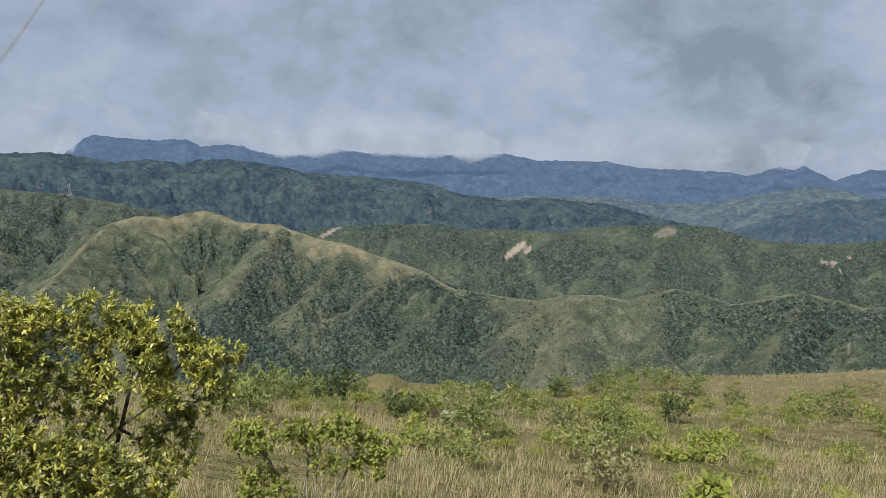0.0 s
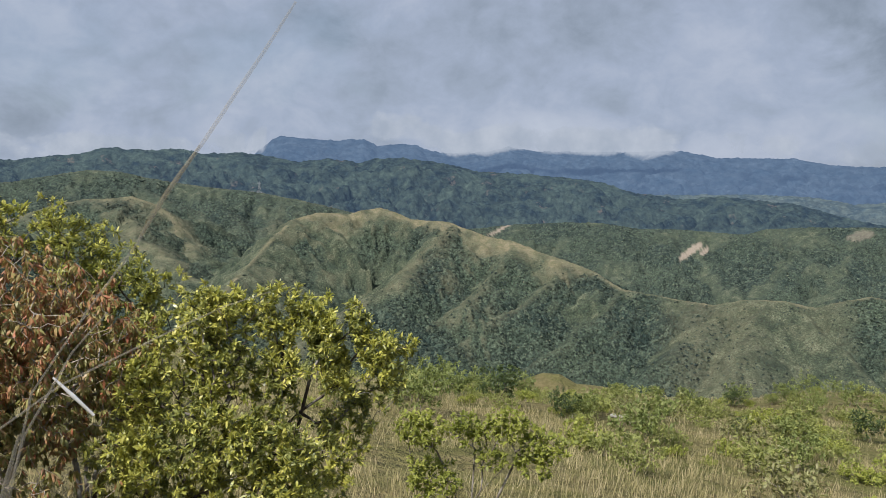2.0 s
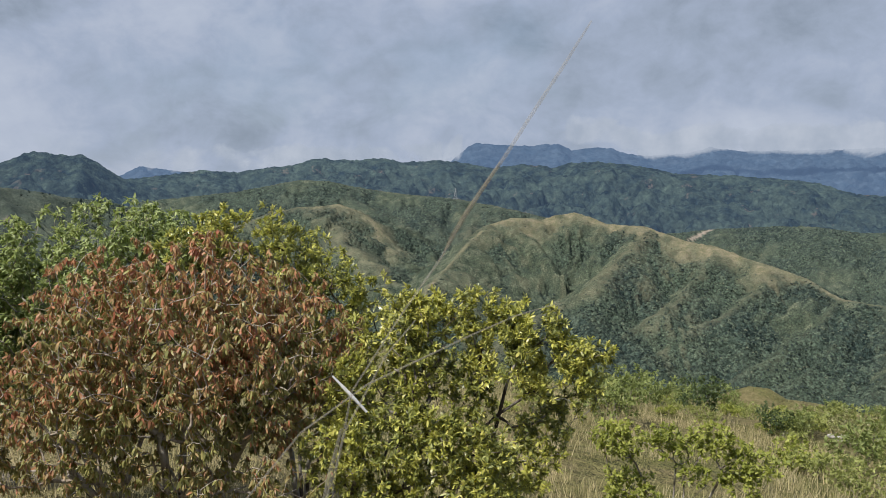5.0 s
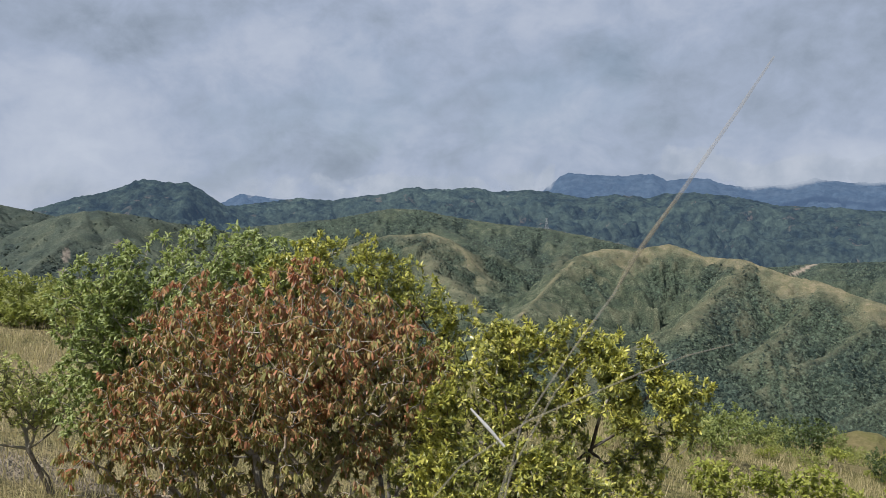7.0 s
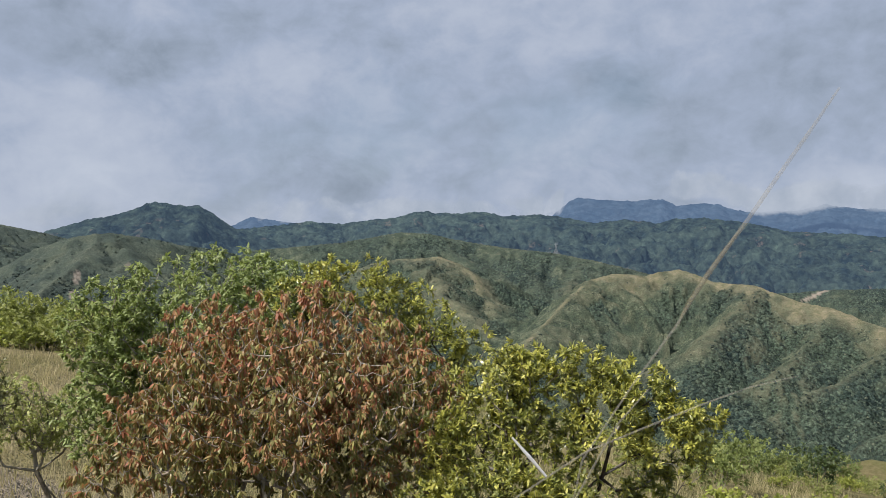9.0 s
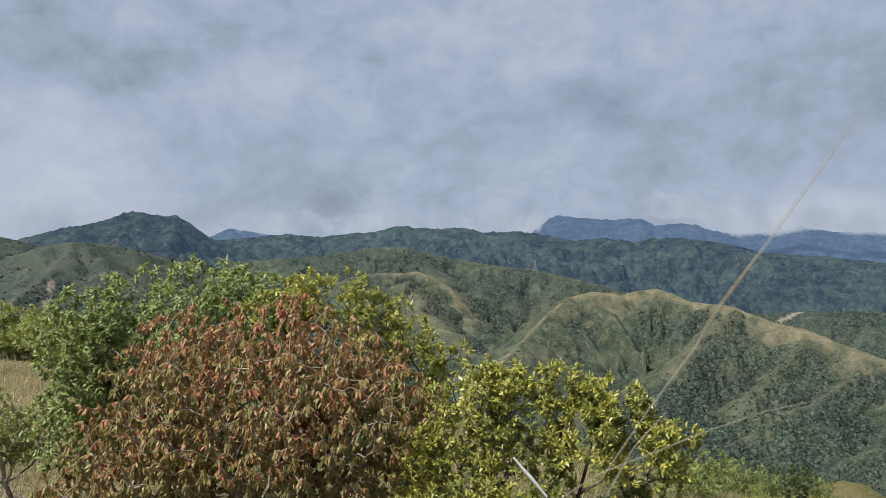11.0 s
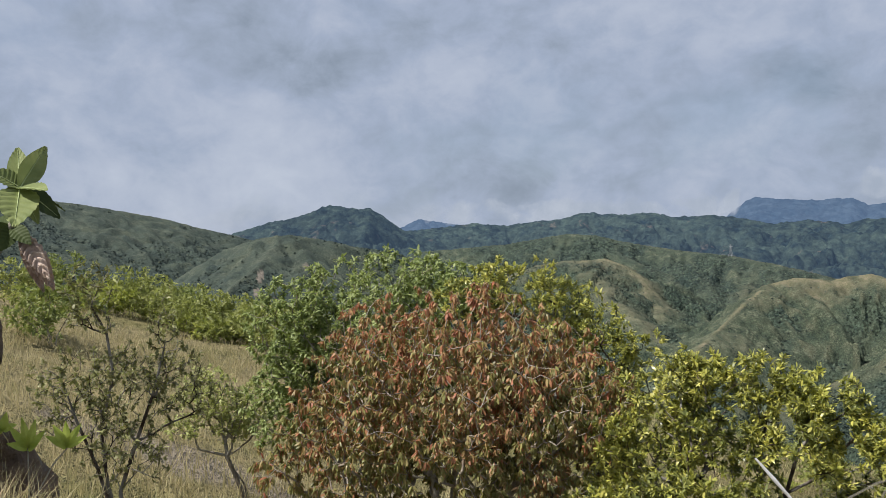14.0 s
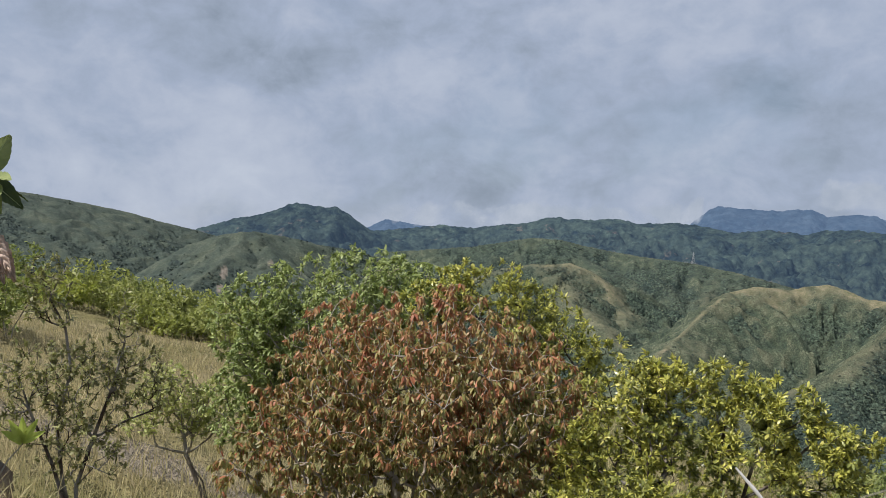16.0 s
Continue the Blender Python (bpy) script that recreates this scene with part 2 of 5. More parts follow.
L_RED = leaf_material("rust_red_leaf", [(0.0, (0.336, 0.103, 0.060)), (0.2, (0.403, 0.152, 0.082)), (0.4, (0.426, 0.215, 0.110)), (0.56, (0.381, 0.252, 0.115)), (0.7, (0.314, 0.268, 0.100)), (0.87, (0.235, 0.242, 0.080)), (1.0, (0.605, 0.441, 0.280))], 0.5, 0.3, (0.504, 0.315, 0.090))
L_OLIVE = leaf_material("olive_green_leaf", [(0.0, (0.143, 0.140, 0.050)), (0.35, (0.242, 0.239, 0.080)), (0.6, (0.330, 0.307, 0.110)), (0.8, (0.374, 0.260, 0.125)), (0.92, (0.396, 0.187, 0.100)), (1.0, (0.594, 0.489, 0.290))], 0.42, 0.32, (0.440, 0.395, 0.080))
L_GREEN = leaf_material("mid_green_leaf", [(0.0, (0.126, 0.168, 0.058)), (0.5, (0.263, 0.315, 0.110)), (1.0, (0.504, 0.557, 0.263))], 0.52, 0.4)
L_YELLOW = leaf_material("yellow_green_leaf", [(0.0, (0.210, 0.221, 0.058)), (0.35, (0.378, 0.381, 0.090)), (0.72, (0.598, 0.561, 0.130)), (1.0, (0.840, 0.762, 0.270))], 0.34, 0.42, (0.399, 0.443, 0.055))
L_DEEP = leaf_material("deep_green_leaf", [(0.0, (0.094, 0.112, 0.036)), (0.5, (0.190, 0.209, 0.065)), (0.85, (0.310, 0.319, 0.105)), (1.0, (0.598, 0.583, 0.315))], 0.3, 0.32, (0.414, 0.451, 0.063))
L_BROWN = leaf_material("olive_leaf", [(0.0, (0.13, 0.11, 0.055)), (0.4, (0.20, 0.19, 0.08)), (0.75, (0.28, 0.28, 0.12)), (0.9, (0.40, 0.39, 0.2)), (1.0, (0.24, 0.14, 0.08))], 0.5, 0.3)
L_PALE = leaf_material("pale_green_leaf", [(0.0, (0.26, 0.28, 0.10)), (0.5, (0.40, 0.42, 0.16)), (1.0, (0.58, 0.56, 0.26))], 0.5, 0.4)
L_SCRUB = leaf_material("scrub_leaf", [(0.0, (0.145, 0.16, 0.05)), (0.5, (0.25, 0.268, 0.082)), (1.0, (0.40, 0.41, 0.14))], 0.5, 0.35)
L_BUSH = leaf_material("bush_leaf", [(0.0, (0.10, 0.128, 0.042)), (0.5, (0.185, 0.22, 0.07)), (1.0, (0.31, 0.345, 0.12))], 0.52, 0.35)
L_DARK = leaf_material("dark_leaf", [(0.0, (0.030, 0.048, 0.02)), (0.5, (0.055, 0.082, 0.03)), (1.0, (0.095, 0.13, 0.045))], 0.45, 0.25)
L_LIME = leaf_material("lime_leaf", [(0.0, (0.17, 0.20, 0.04)), (0.5, (0.30, 0.325, 0.065)), (1.0, (0.44, 0.44, 0.12))], 0.5, 0.4)
M_GRASS = leaf_material("dry_grass", [(0.0, (0.241, 0.236, 0.098)), (0.3, (0.380, 0.339, 0.161)), (0.7, (0.517, 0.437, 0.247)), (1.0, (0.667, 0.552, 0.368))], 0.6, 0.35, (0.55, 0.45, 0.24))
# far trees' greens are shifted to blue to stand in for haze
far_leaf = Mat("far_woods_leaf", 0.9, 0.1)
far_leaf.colour(far_leaf.ramp(far_leaf.attr("tone"), [(0.0, (0.026, 0.037, 0.035)), (0.35, (0.050, 0.068, 0.058)), (0.7, (0.084, 0.105, 0.080)), (1.0, (0.145, 0.160, 0.112))]))
L_FAR = far_leaf.mat
# the farther the range, the stronger the glow that imitates haze
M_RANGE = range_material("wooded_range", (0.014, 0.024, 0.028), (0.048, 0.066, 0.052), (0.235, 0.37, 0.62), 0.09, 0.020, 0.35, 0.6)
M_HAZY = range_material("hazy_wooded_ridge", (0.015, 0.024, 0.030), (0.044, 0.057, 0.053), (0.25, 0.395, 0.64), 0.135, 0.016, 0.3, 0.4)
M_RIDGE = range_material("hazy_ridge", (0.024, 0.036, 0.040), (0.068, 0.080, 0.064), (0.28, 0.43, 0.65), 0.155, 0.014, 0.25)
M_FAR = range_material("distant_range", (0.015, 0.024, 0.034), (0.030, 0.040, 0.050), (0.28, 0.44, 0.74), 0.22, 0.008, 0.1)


# ---- numpy noise ----
_rng = np.random.RandomState(7)
_perm = _rng.permutation(512)
_grad = _rng.uniform(0, 2 * np.pi, 512)


def perlin(x, y):
    xi, yi = np.floor(x).astype(int), np.floor(y).astype(int)
    xf, yf = x - xi, y - yi
    u, v = xf * xf * xf * (xf * (xf * 6 - 15) + 10), yf * yf * yf * (yf * (yf * 6 - 15) + 10)

    def corner(i, j):
        a = _grad[_perm[(_perm[(xi + i) & 511] + yi + j) & 511]]
        return np.cos(a) * (xf - i) + np.sin(a) * (yf - j)

    top = corner(0, 0) * (1 - u) + corner(1, 0) * u
    bottom = corner(0, 1) * (1 - u) + corner(1, 1) * u
    return (top * (1 - v) + bottom * v) * 1.4


def fbm(x, y, octaves=4, gain=0.5):
    total, amp = 0.0, 1.0
    for i in range(octaves):
        total = total + amp * perlin(x * 2 ** i + 17.3 * i, y * 2 ** i - 9.1 * i)
        amp *= gain
    return total


def smooth(a, b, x):
    t = np.clip((x - a) / (b - a), 0, 1)
    return t * t * (3 - 2 * t)


# ---- the land ----
# rim of the home slope: azimuth, angle below the eye, distance
RIM = [(-60, -11.5, 95), (-29, -11.7, 92), (-25.5, -12.4, 92), (-21, -13.1, 90), (-18, -13.5, 90), (-12, -14.0, 88), (-8.8, -14.9, 84), (-4.7, -15.2, 80), (2, -15.0, 82), (8, -14.9, 84), (15, -14.5, 86),
       (22, -13.4, 86), (30, -11.5, 88), (40, -8.9, 90), (50, -6.6, 95), (57, -5.4, 100), (64, -4.3, 105), (72, -3.2, 110), (85, -2.0, 115), (120, 1.5, 120), (180, 5.0, 130), (240, 1.0, 120), (300, -11.5, 95)]
RIM_AZ = np.array([a for a, e, d in RIM])
RIM_R = np.array([d for a, e, d in RIM], float)
RIM_Z = np.array([EYE_HEIGHT + d * math.tan(radians(e)) for a, e, d in RIM])

# each ridge: crest points (azimuth, angle, distance), slope of its flanks, depth and spacing of its gullies, straw on the crest
RIDGES = {}


def ridge(name, crest, slope, depth, step, dry):
    RIDGES[name] = ([spot(a, e, d) for a, e, d in crest], slope, depth, step, dry)


def spur(name, start, line, fall, slope, depth=9, step=34, dry=0.1):
    """A spur that leaves its ridge at that distance and falls evenly along a line of sight (azimuth, angle)."""
    pts = [spot(*line[0], start)]
    for a, e in line[1:]:
        near, far = start * 0.55, math.hypot(pts[-1].x, pts[-1].y)
        for _ in range(40):
            d = (near + far) / 2
            q = spot(a, e, d)
            # a nearer place lies higher on the same line of sight
            if pts[-1].z - q.z > fall * math.hypot(q.x - pts[-1].x, q.y - pts[-1].y):
                far = d
            else:
                near = d
        pts.append(q)
    RIDGES[name] = (pts, slope, depth, step, dry)


ridge("main", [(30, -11.5, 720), (26.8, -7.3, 800), (24.5, -4.9, 880), (23.3, -3.7, 920), (22.3, -2.92, 945), (20.8, -2.48, 960), (18.7, -2.61, 970), (17.4, -2.29, 976), (16.4, -2.15, 976), (15.2, -2.54, 971), (14.3, -2.98, 964), (11.6, -3.21, 940),
               (8.9, -4.19, 915), (7.0, -4.53, 905), (5.0, -5.34, 890), (3.4, -5.83, 875), (1.4, -6.56, 860), (-0.6, -7.76, 835), (-3.1, -8.15, 820), (-6.7, -8.62, 800), (-8.7, -8.15, 795), (-11, -8.09, 795), (-13, -8.42, 795), (-14.9, -7.82, 800),
               (-16.2, -7.5, 800), (-17.8, -7.78, 795), (-20, -8.43, 785), (-21.8, -7.96, 785), (-23.2, -7.55, 790), (-24.8, -7.49, 790), (-27.8, -8.12, 775), (-33, -7.7, 770)], 0.62, 20, 46, 1.0)
spur("spur_west", 945, [(22.2, -2.9), (23.6, -4.25), (25.0, -5.77), (26.4, -6.6), (28.0, -7.6), (29.5, -9.4)], 0.42, 0.62, 10, 34, 0.2)
spur("spur_middle", 938, [(11.3, -3.3), (12.4, -4.65), (14.1, -6.17), (15.4, -7.45), (17.2, -8.33), (19.0, -9.17), (20.8, -10.45), (22.5, -12.4)], 0.36, 0.66, 9, 32, 0.4)
spur("spur_inner", 905, [(7.2, -4.7), (7.9, -6.3), (8.9, -7.53), (10.2, -8.86), (12.1, -9.9), (13.5, -11.2), (14.6, -12.9)], 0.42, 0.7, 9, 30, 0.25)
spur("spur_long", 878, [(3.5, -5.9), (4.0, -7.0), (5.0, -7.74), (6.4, -8.96), (8.5, -10.3), (10.2, -11.2), (11.5, -12.4), (12.4, -13.8)], 0.4, 0.72, 9, 32, 0.25)
spur("spur_dark", 838, [(-0.4, -7.75), (0.5, -9.5), (2.2, -10.75), (4.5, -12.4), (6.4, -13.9), (7.4, -15)], 0.38, 0.72, 9, 30, 0.1)
spur("spur_low", 826, [(-2.4, -8.1), (-1.4, -9.6), (0.0, -11.3), (1.8, -13.2), (3.0, -15)], 0.4, 0.7, 9, 30, 0.06)
spur("spur_broad", 797, [(-8.0, -8.35), (-6.3, -10.2), (-4.4, -12.0), (-2.4, -13.7), (-1.2, -15)], 0.34, 0.6, 7, 28, 0.1)
spur("spur_face", 795, [(-9.8, -8.15), (-9.2, -10.4), (-8.6, -12.6), (-8.2, -15)], 0.36, 0.56, 7, 28, 0.08)
spur("spur_edge", 795, [(-11.8, -8.3), (-13.2, -9.68), (-14.7, -11.04), (-16.2, -12.5), (-17.4, -14.2)], 0.36, 0.74, 6, 26, 0.25)
spur("spur_shaded", 795, [(-17.8, -7.9), (-18.9, -9.5), (-19.3, -11.2), (-19.4, -13.4)], 0.38, 0.72, 8, 28, 0.06)
spur("spur_pale", 790, [(-24.2, -7.55), (-23.6, -9.24), (-22.6, -10.67), (-21.8, -12.6), (-21.2, -14.6)], 0.38, 0.7, 7, 28, 0.3)
spur("spur_last", 780, [(-26.4, -7.9), (-27.7, -9.9), (-28.6, -11.6), (-29.2, -13.4)], 0.38, 0.7, 8, 28, 0.1)
ridge("second", [(12, -3.9, 1500), (6.9, -3.38, 1500), (3.4, -3.2, 1480), (1.0, -3.2, 1450), (-1.8, -3.6, 1430), (-4.6, -3.6, 1420), (-8.6, -3.85, 1400), (-9.8, -3.45, 1420), (-12.5, -3.25, 1430), (-15.5, -3.17, 1430), (-18.4, -3.24, 1420), (-20.2, -3.76, 1400),
                 (-21.7, -4.1, 1390), (-25, -4.25, 1380), (-28.8, -3.87, 1380), (-34, -3.8, 1380)], 0.42, 26, 70, 0.0)
spur("second_spur_west", 1460, [(1.7, -3.1), (2.6, -4.3), (3.7, -5.6), (4.6, -6.6)], 0.36, 0.5, 14, 50, 0.0)
spur("second_spur_centre", 1445, [(0.0, -3.4), (-0.8, -4.7), (-2.2, -6.2), (-3.0, -7.4)], 0.36, 0.5, 14, 50, 0.0)
spur("second_spur_slip", 1418, [(-4.9, -3.65), (-6.2, -5.2), (-7.2, -6.6), (-8.4, -7.9)], 0.36, 0.5, 14, 50, 0.0)
spur("second_spur_broad", 1432, [(-13.0, -3.3), (-12.2, -4.8), (-11.0, -6.4), (-10.0, -7.6)], 0.36, 0.5, 14, 50, 0.0)
spur("second_spur_scar", 1430, [(-15.6, -3.25), (-15.2, -4.6), (-14.6, -6.0), (-14.2, -7.4)], 0.36, 0.5, 14, 50, 0.0)
spur("second_spur_east", 1420, [(-18.3, -3.35), (-19.1, -4.96), (-19.9, -6.57), (-20.4, -7.8)], 0.36, 0.5, 14, 50, 0.0)
spur("second_spur_road", 1382, [(-24.2, -4.3), (-24.0, -5.4), (-23.2, -6.4), (-22.6, -7.4)], 0.34, 0.45, 14, 50, 0.0)
ridge("left_back", [(46, -0.8, 1450), (39.9, -0.28, 1430), (35.6, 0.46, 1420), (33.6, 0.3, 1410), (31.3, -0.2, 1400), (28.5, -0.66, 1380), (24.7, -1.1, 1350), (22.2, -1.58, 1320), (20.1, -2.06, 1300), (17, -2.9, 1280)], 0.38, 20, 60, 0.15)
spur("left_back_spur", 1405, [(33.0, 0.1), (32.2, -0.7), (31.0, -1.5), (29.0, -2.4), (27.4, -3.6)], 0.34, 0.4, 12, 44, 0.1)
spur("left_back_fall", 1370, [(27.6, -0.8), (27.0, -1.9), (26.0, -3.1), (25.4, -4.6)], 0.34, 0.42, 12, 44, 0.05)
spur("left_back_end", 1330, [(23.2, -1.4), (23.4, -2.5), (23.9, -3.6), (24.4, -5.0)], 0.34, 0.42, 12, 44, 0.05)
ridge("tan_hills", [(40, -2.6, 1130), (37.9, -1.81, 1140), (35.9, -1.45, 1150), (34, -1.41, 1150), (33, -1.26, 1150), (31.7, -1.75, 1140), (30.6, -2.5, 1120), (29.6, -4.4, 1080)], 0.4, 16, 45, 0.8)
spur("tan_spur", 1150, [(33, -1.35), (33.5, -2.4), (32.8, -3.8), (31.0, -5.2), (29.6, -6.8)], 0.36, 0.45, 10, 40, 0.5)
ridge("cone", [(66, -4.5, 800), (62.1, -2.2, 780), (59.6, -0.6, 765), (57.3, 0.2, 755), (55.2, 0.48, 750), (53.4, 0.2, 760), (50.3, -0.45, 790), (47.9, -0.82, 830), (42, -2.5, 880)], 0.5, 16, 46, 0.0)
spur("cone_spur", 752, [(55.6, 0.45), (56.6, -0.9), (58.2, -2.4), (59.6, -4.0)], 0.36, 0.5, 8, 30, 0.05)
ridge("left_slope", [(95, 5.0, 1150), (80, 3.9, 1150), (73.3, 3.0, 1150), (68.8, 2.48, 1160), (66.1, 2.03, 1170), (63.2, 1.5, 1180), (61.4, 0.98, 1190), (58.4, 0.3, 1200), (54, -1.0, 1200)], 0.34, 7, 60, 0.05)
ridge("knoll", [(8.4, -15.5, 118), (6.4, -14.35, 118), (4.8, -13.8, 118), (3.6, -13.85, 118), (2.4, -14.5, 118), (0.8, -15.7, 116)], 0.32, 0, 40, 0.5)
# bare slips, roads and tracks: azimuth, angle, half width, half height, lean
BARE = [(-5.15, -5.05, 0.8, 0.27, 1.25, 1.0), (-6.05, -5.05, 0.25, 0.22, 1.0, 1.0), (8.0, -3.77, 0.95, 0.10, 0.9, 1.0), (-25.9, -5.4, 0.22, 0.13, 0.0, 1.0), (-26.2, -5.8, 0.42, 0.06, -0.8, 1.0), (-25.3, -5.32, 0.35, 0.05, 0.0, 1.0), (-26.8, -5.05, 0.13, 0.1, 0.0, 0.9),
        (57.1, -2.4, 0.25, 0.45, 1.2, 0.8), (57.4, -3.5, 0.22, 0.25, 0.8, 0.8), (54.0, -1.75, 0.18, 0.25, 0.0, 0.6), (-15.4, -3.75, 0.75, 0.30, 0.3, 0.42), (-27.0, -10.8, 0.12, 0.4, 0.0, 0.5)]


def polar(az, r):
    a = np.radians(az)
    return -r * np.sin(a), r * np.cos(a)


def home_slope(az, r):
    """Height of the hillside the camera stands on, as far as its rim, and its fall beyond."""
    zr, rr = np.interp(az, RIM_AZ, RIM_Z, period=360), np.interp(az, RIM_AZ, RIM_R, period=360)
    plane = -0.232 * r * np.cos(np.radians(az + 20))
    w = smooth(25, 85, r)
    x, y = polar(az, r)
    z = plane * (1 - w) + zr * r / rr * w
    z = z + (0.5 * fbm(x / 22, y / 22, 4) + 0.10 * fbm(x / 4.0 + 9, y / 4.0, 3)) * smooth(3, 20, r)
    # the bank the camera stands on, and the rocky mound beside it
    cx, cy = polar(84.0, 3.7)
    z = z + 1.45 * np.exp(-(r / 2.2) ** 2) + 1.75 * np.exp(-((x - cx) ** 2 + (y - cy) ** 2) / 1.35 ** 2)
    over = np.maximum(r - rr, 0)
    return z - 0.62 * over * smooth(0, 30, over) - 0.1 * over


def land(az, r):
    """Height, and how much each place is wooded, straw-covered, bare, near, or tinted as haze."""
    x, y = polar(az, r)
    z = np.full_like(x, -205.0) + 18 * fbm(x / 260, y / 260, 3) - 0.02 * np.maximum(r - 1500, 0)
    home = home_slope(az, r)
    straw, grassy, gully, shade_side = np.zeros_like(x), np.zeros_like(x), np.full_like(x, 0.4), np.zeros_like(x)
    X, Y, R0, AZ = x, y, r, az
    # small water-worn ribs at three sizes
    wx, wy = X + 9 * perlin(X / 40, Y / 40), Y + 9 * perlin(Y / 37 + 5, X / 37)
    erode = np.abs(perlin(wx / 44, wy / 44)) + 0.55 * np.abs(perlin(wx / 21 + 4, wy / 21)) + 0.3 * np.abs(perlin(wx / 10 + 8, wy / 10))
    worn = 1 - np.clip(erode * 1.25, 0, 1)
    for k, (name, (pts, slope, depth, step, dry)) in enumerate(RIDGES.items()):
        reach = min(700, (max(p.z for p in pts) + 230) / (slope * 0.7)) if name != "knoll" else 40
        sel = (X > min(p.x for p in pts) - reach) & (X < max(p.x for p in pts) + reach) & (Y > min(p.y for p in pts) - reach) & (Y < max(p.y for p in pts) + reach)
        if not sel.any():
            continue
        x, y, az = X[sel], Y[sel], AZ[sel]
        best = np.full_like(x, 1e9)
        zc, along, xc, yc = (np.zeros_like(x) for _ in range(4))
        run = 0.0
        # the line of a spur wavers between its points
        sway = 0.3 * step * min(1, depth / 8)
        xs, ys = x + sway * perlin(x / 38 + k, y / 38), y + sway * perlin(x / 38, y / 38 + k)
        xs, ys = (xs, ys) if "spur" in name else (x, y)
        for p, q in zip(pts, pts[1:]):
            dx, dy = q.x - p.x, q.y - p.y
            ln = math.hypot(dx, dy)
            t = np.clip(((xs - p.x) * dx + (ys - p.y) * dy) / ln ** 2, 0, 1)
            d = (xs - p.x - t * dx) ** 2 + (ys - p.y - t * dy) ** 2
            nearer = d < best
            best = np.where(nearer, d, best)
            zc = np.where(nearer, p.z + t * (q.z - p.z), zc)
            along = np.where(nearer, run + t * ln, along)
            xc, yc = np.where(nearer, p.x + t * dx, xc), np.where(nearer, p.y + t * dy, yc)
            run += ln
        best = np.sqrt(best)
        # gullies run down the flank and slant with the fall of the crest
        wob = along - 0.5 * best + 0.35 * step * perlin(x / (step * 0.9) + k, y / (step * 0.9)) + 0.12 * step * perlin(x / (step * 0.3) + k, y / (step * 0.3))
        g = np.abs(perlin(wob / step + 5.3 * k, best / (step * 4) + k)) + 0.45 * np.abs(perlin(wob / step * 2.4 + 2.1 * k, best / (step * 2)))
        g = 1 - np.clip(g * 1.8, 0, 1)
        rise = 1 - np.exp(-best / (0.55 * step))
        h = zc - slope * best * (0.6 + 0.4 * rise) - (depth * (0.7 * g - 0.22) + (6 + 0.3 * depth) * (worn[sel] - 0.45)) * rise * min(1, depth / 8)
        up_here = h > z[sel]
        if name == "knoll":
            grassy[sel] = np.where(up_here, 1.0, grassy[sel])
        # how deep below the neighbouring crest: the foot of a gully is wooded
        deep = smooth(18, 75, zc - h)
        z[sel] = np.where(up_here, h, z[sel])
        # right flanks wooded darker, left ones grassier, to imitate side light and shade
        beside = np.degrees(np.arctan2(-xc, yc)) - az if "spur" in name else np.zeros_like(x)
        shade_side[sel] = np.where(up_here, np.clip(np.radians(beside) * R0[sel] / 14, -1, 1), shade_side[sel])
        gully[sel] = np.where(up_here, (0.5 * g + 0.4 * worn[sel]) * rise + 0.25 * deep, gully[sel])
        broad = {"main": 24, "tan_hills": 24, "tan_spur": 13, "spur_middle": 9, "spur_long": 5, "spur_pale": 4, "knoll": 12}.get(name, 3.5)
        west = smooth(-1, 5, az) * smooth(24, 20.5, az) if name == "main" else 1.0
        wide = 1.7 + broad * west * (0.65 + 0.8 * np.clip(perlin(x / 70, y / 70), -0.6, 1))
        s = dry * np.clip(np.exp(-(best / wide) ** 2) * 1.15 + 0.5 * np.exp(-(best / (wide * 2.4)) ** 2) * (perlin(x / 38, y / 38) > 0.1), 0, 1)
        straw[sel] = np.where(up_here, s, straw[sel])
    x, y, az, r = X, Y, AZ, R0
    straw = straw * np.clip(0.8 + 0.9 * perlin(x / 17, y / 17), 0.25, 1)
    straw = straw * np.where((az < 4) & (r > 500), np.clip(0.8 + 0.9 * perlin(x / 30 + 7, y / 30), 0.55, 1.0), 1.0)
    # grass keeps to the ribs between the gullies
    ribs = smooth(0.3, 0.08, gully) * (0.05 + 0.26 * smooth(-0.15, 0.25, perlin(x / 120 + 3, y / 120))) * smooth(4, 10, az) * smooth(48, 42, az) * (r < 1250)
    straw = np.maximum(straw, ribs * np.clip(0.8 + 0.9 * perlin(x / 9, y / 9), 0, 1))
    on_home = home > z
    z = np.where(on_home, home, z)
    near = np.where(on_home, 1.0, grassy)
    patch = fbm(x / 120, y / 120, 5, 0.6)
    # sunlight and haze on these slopes put into the colour as fewer woods
    sunny = smooth(8, 20, az) * smooth(34, 24, az) * smooth(700, 800, r) * (r < 1000)
    pale = smooth(46, 58, az) * (r > 500)
    mid = (r > 540) & (r < 840)
    # bright face in the sun, imitated by paler grass and less wood
    sunlit_face = smooth(-16.5, -13, az) * smooth(-2, -6, az) * mid
    straw = np.where(near > 0, straw, np.maximum(straw, 0.26 * sunlit_face * np.clip(0.7 + 0.9 * patch, 0.2, 1)))
    # faces in cloud shadow, imitated by denser dark woods
    thick = (smooth(-15, -18, az) + smooth(-3, 0, az) * smooth(24, 17, az)) * mid * smooth(820, 740, r)
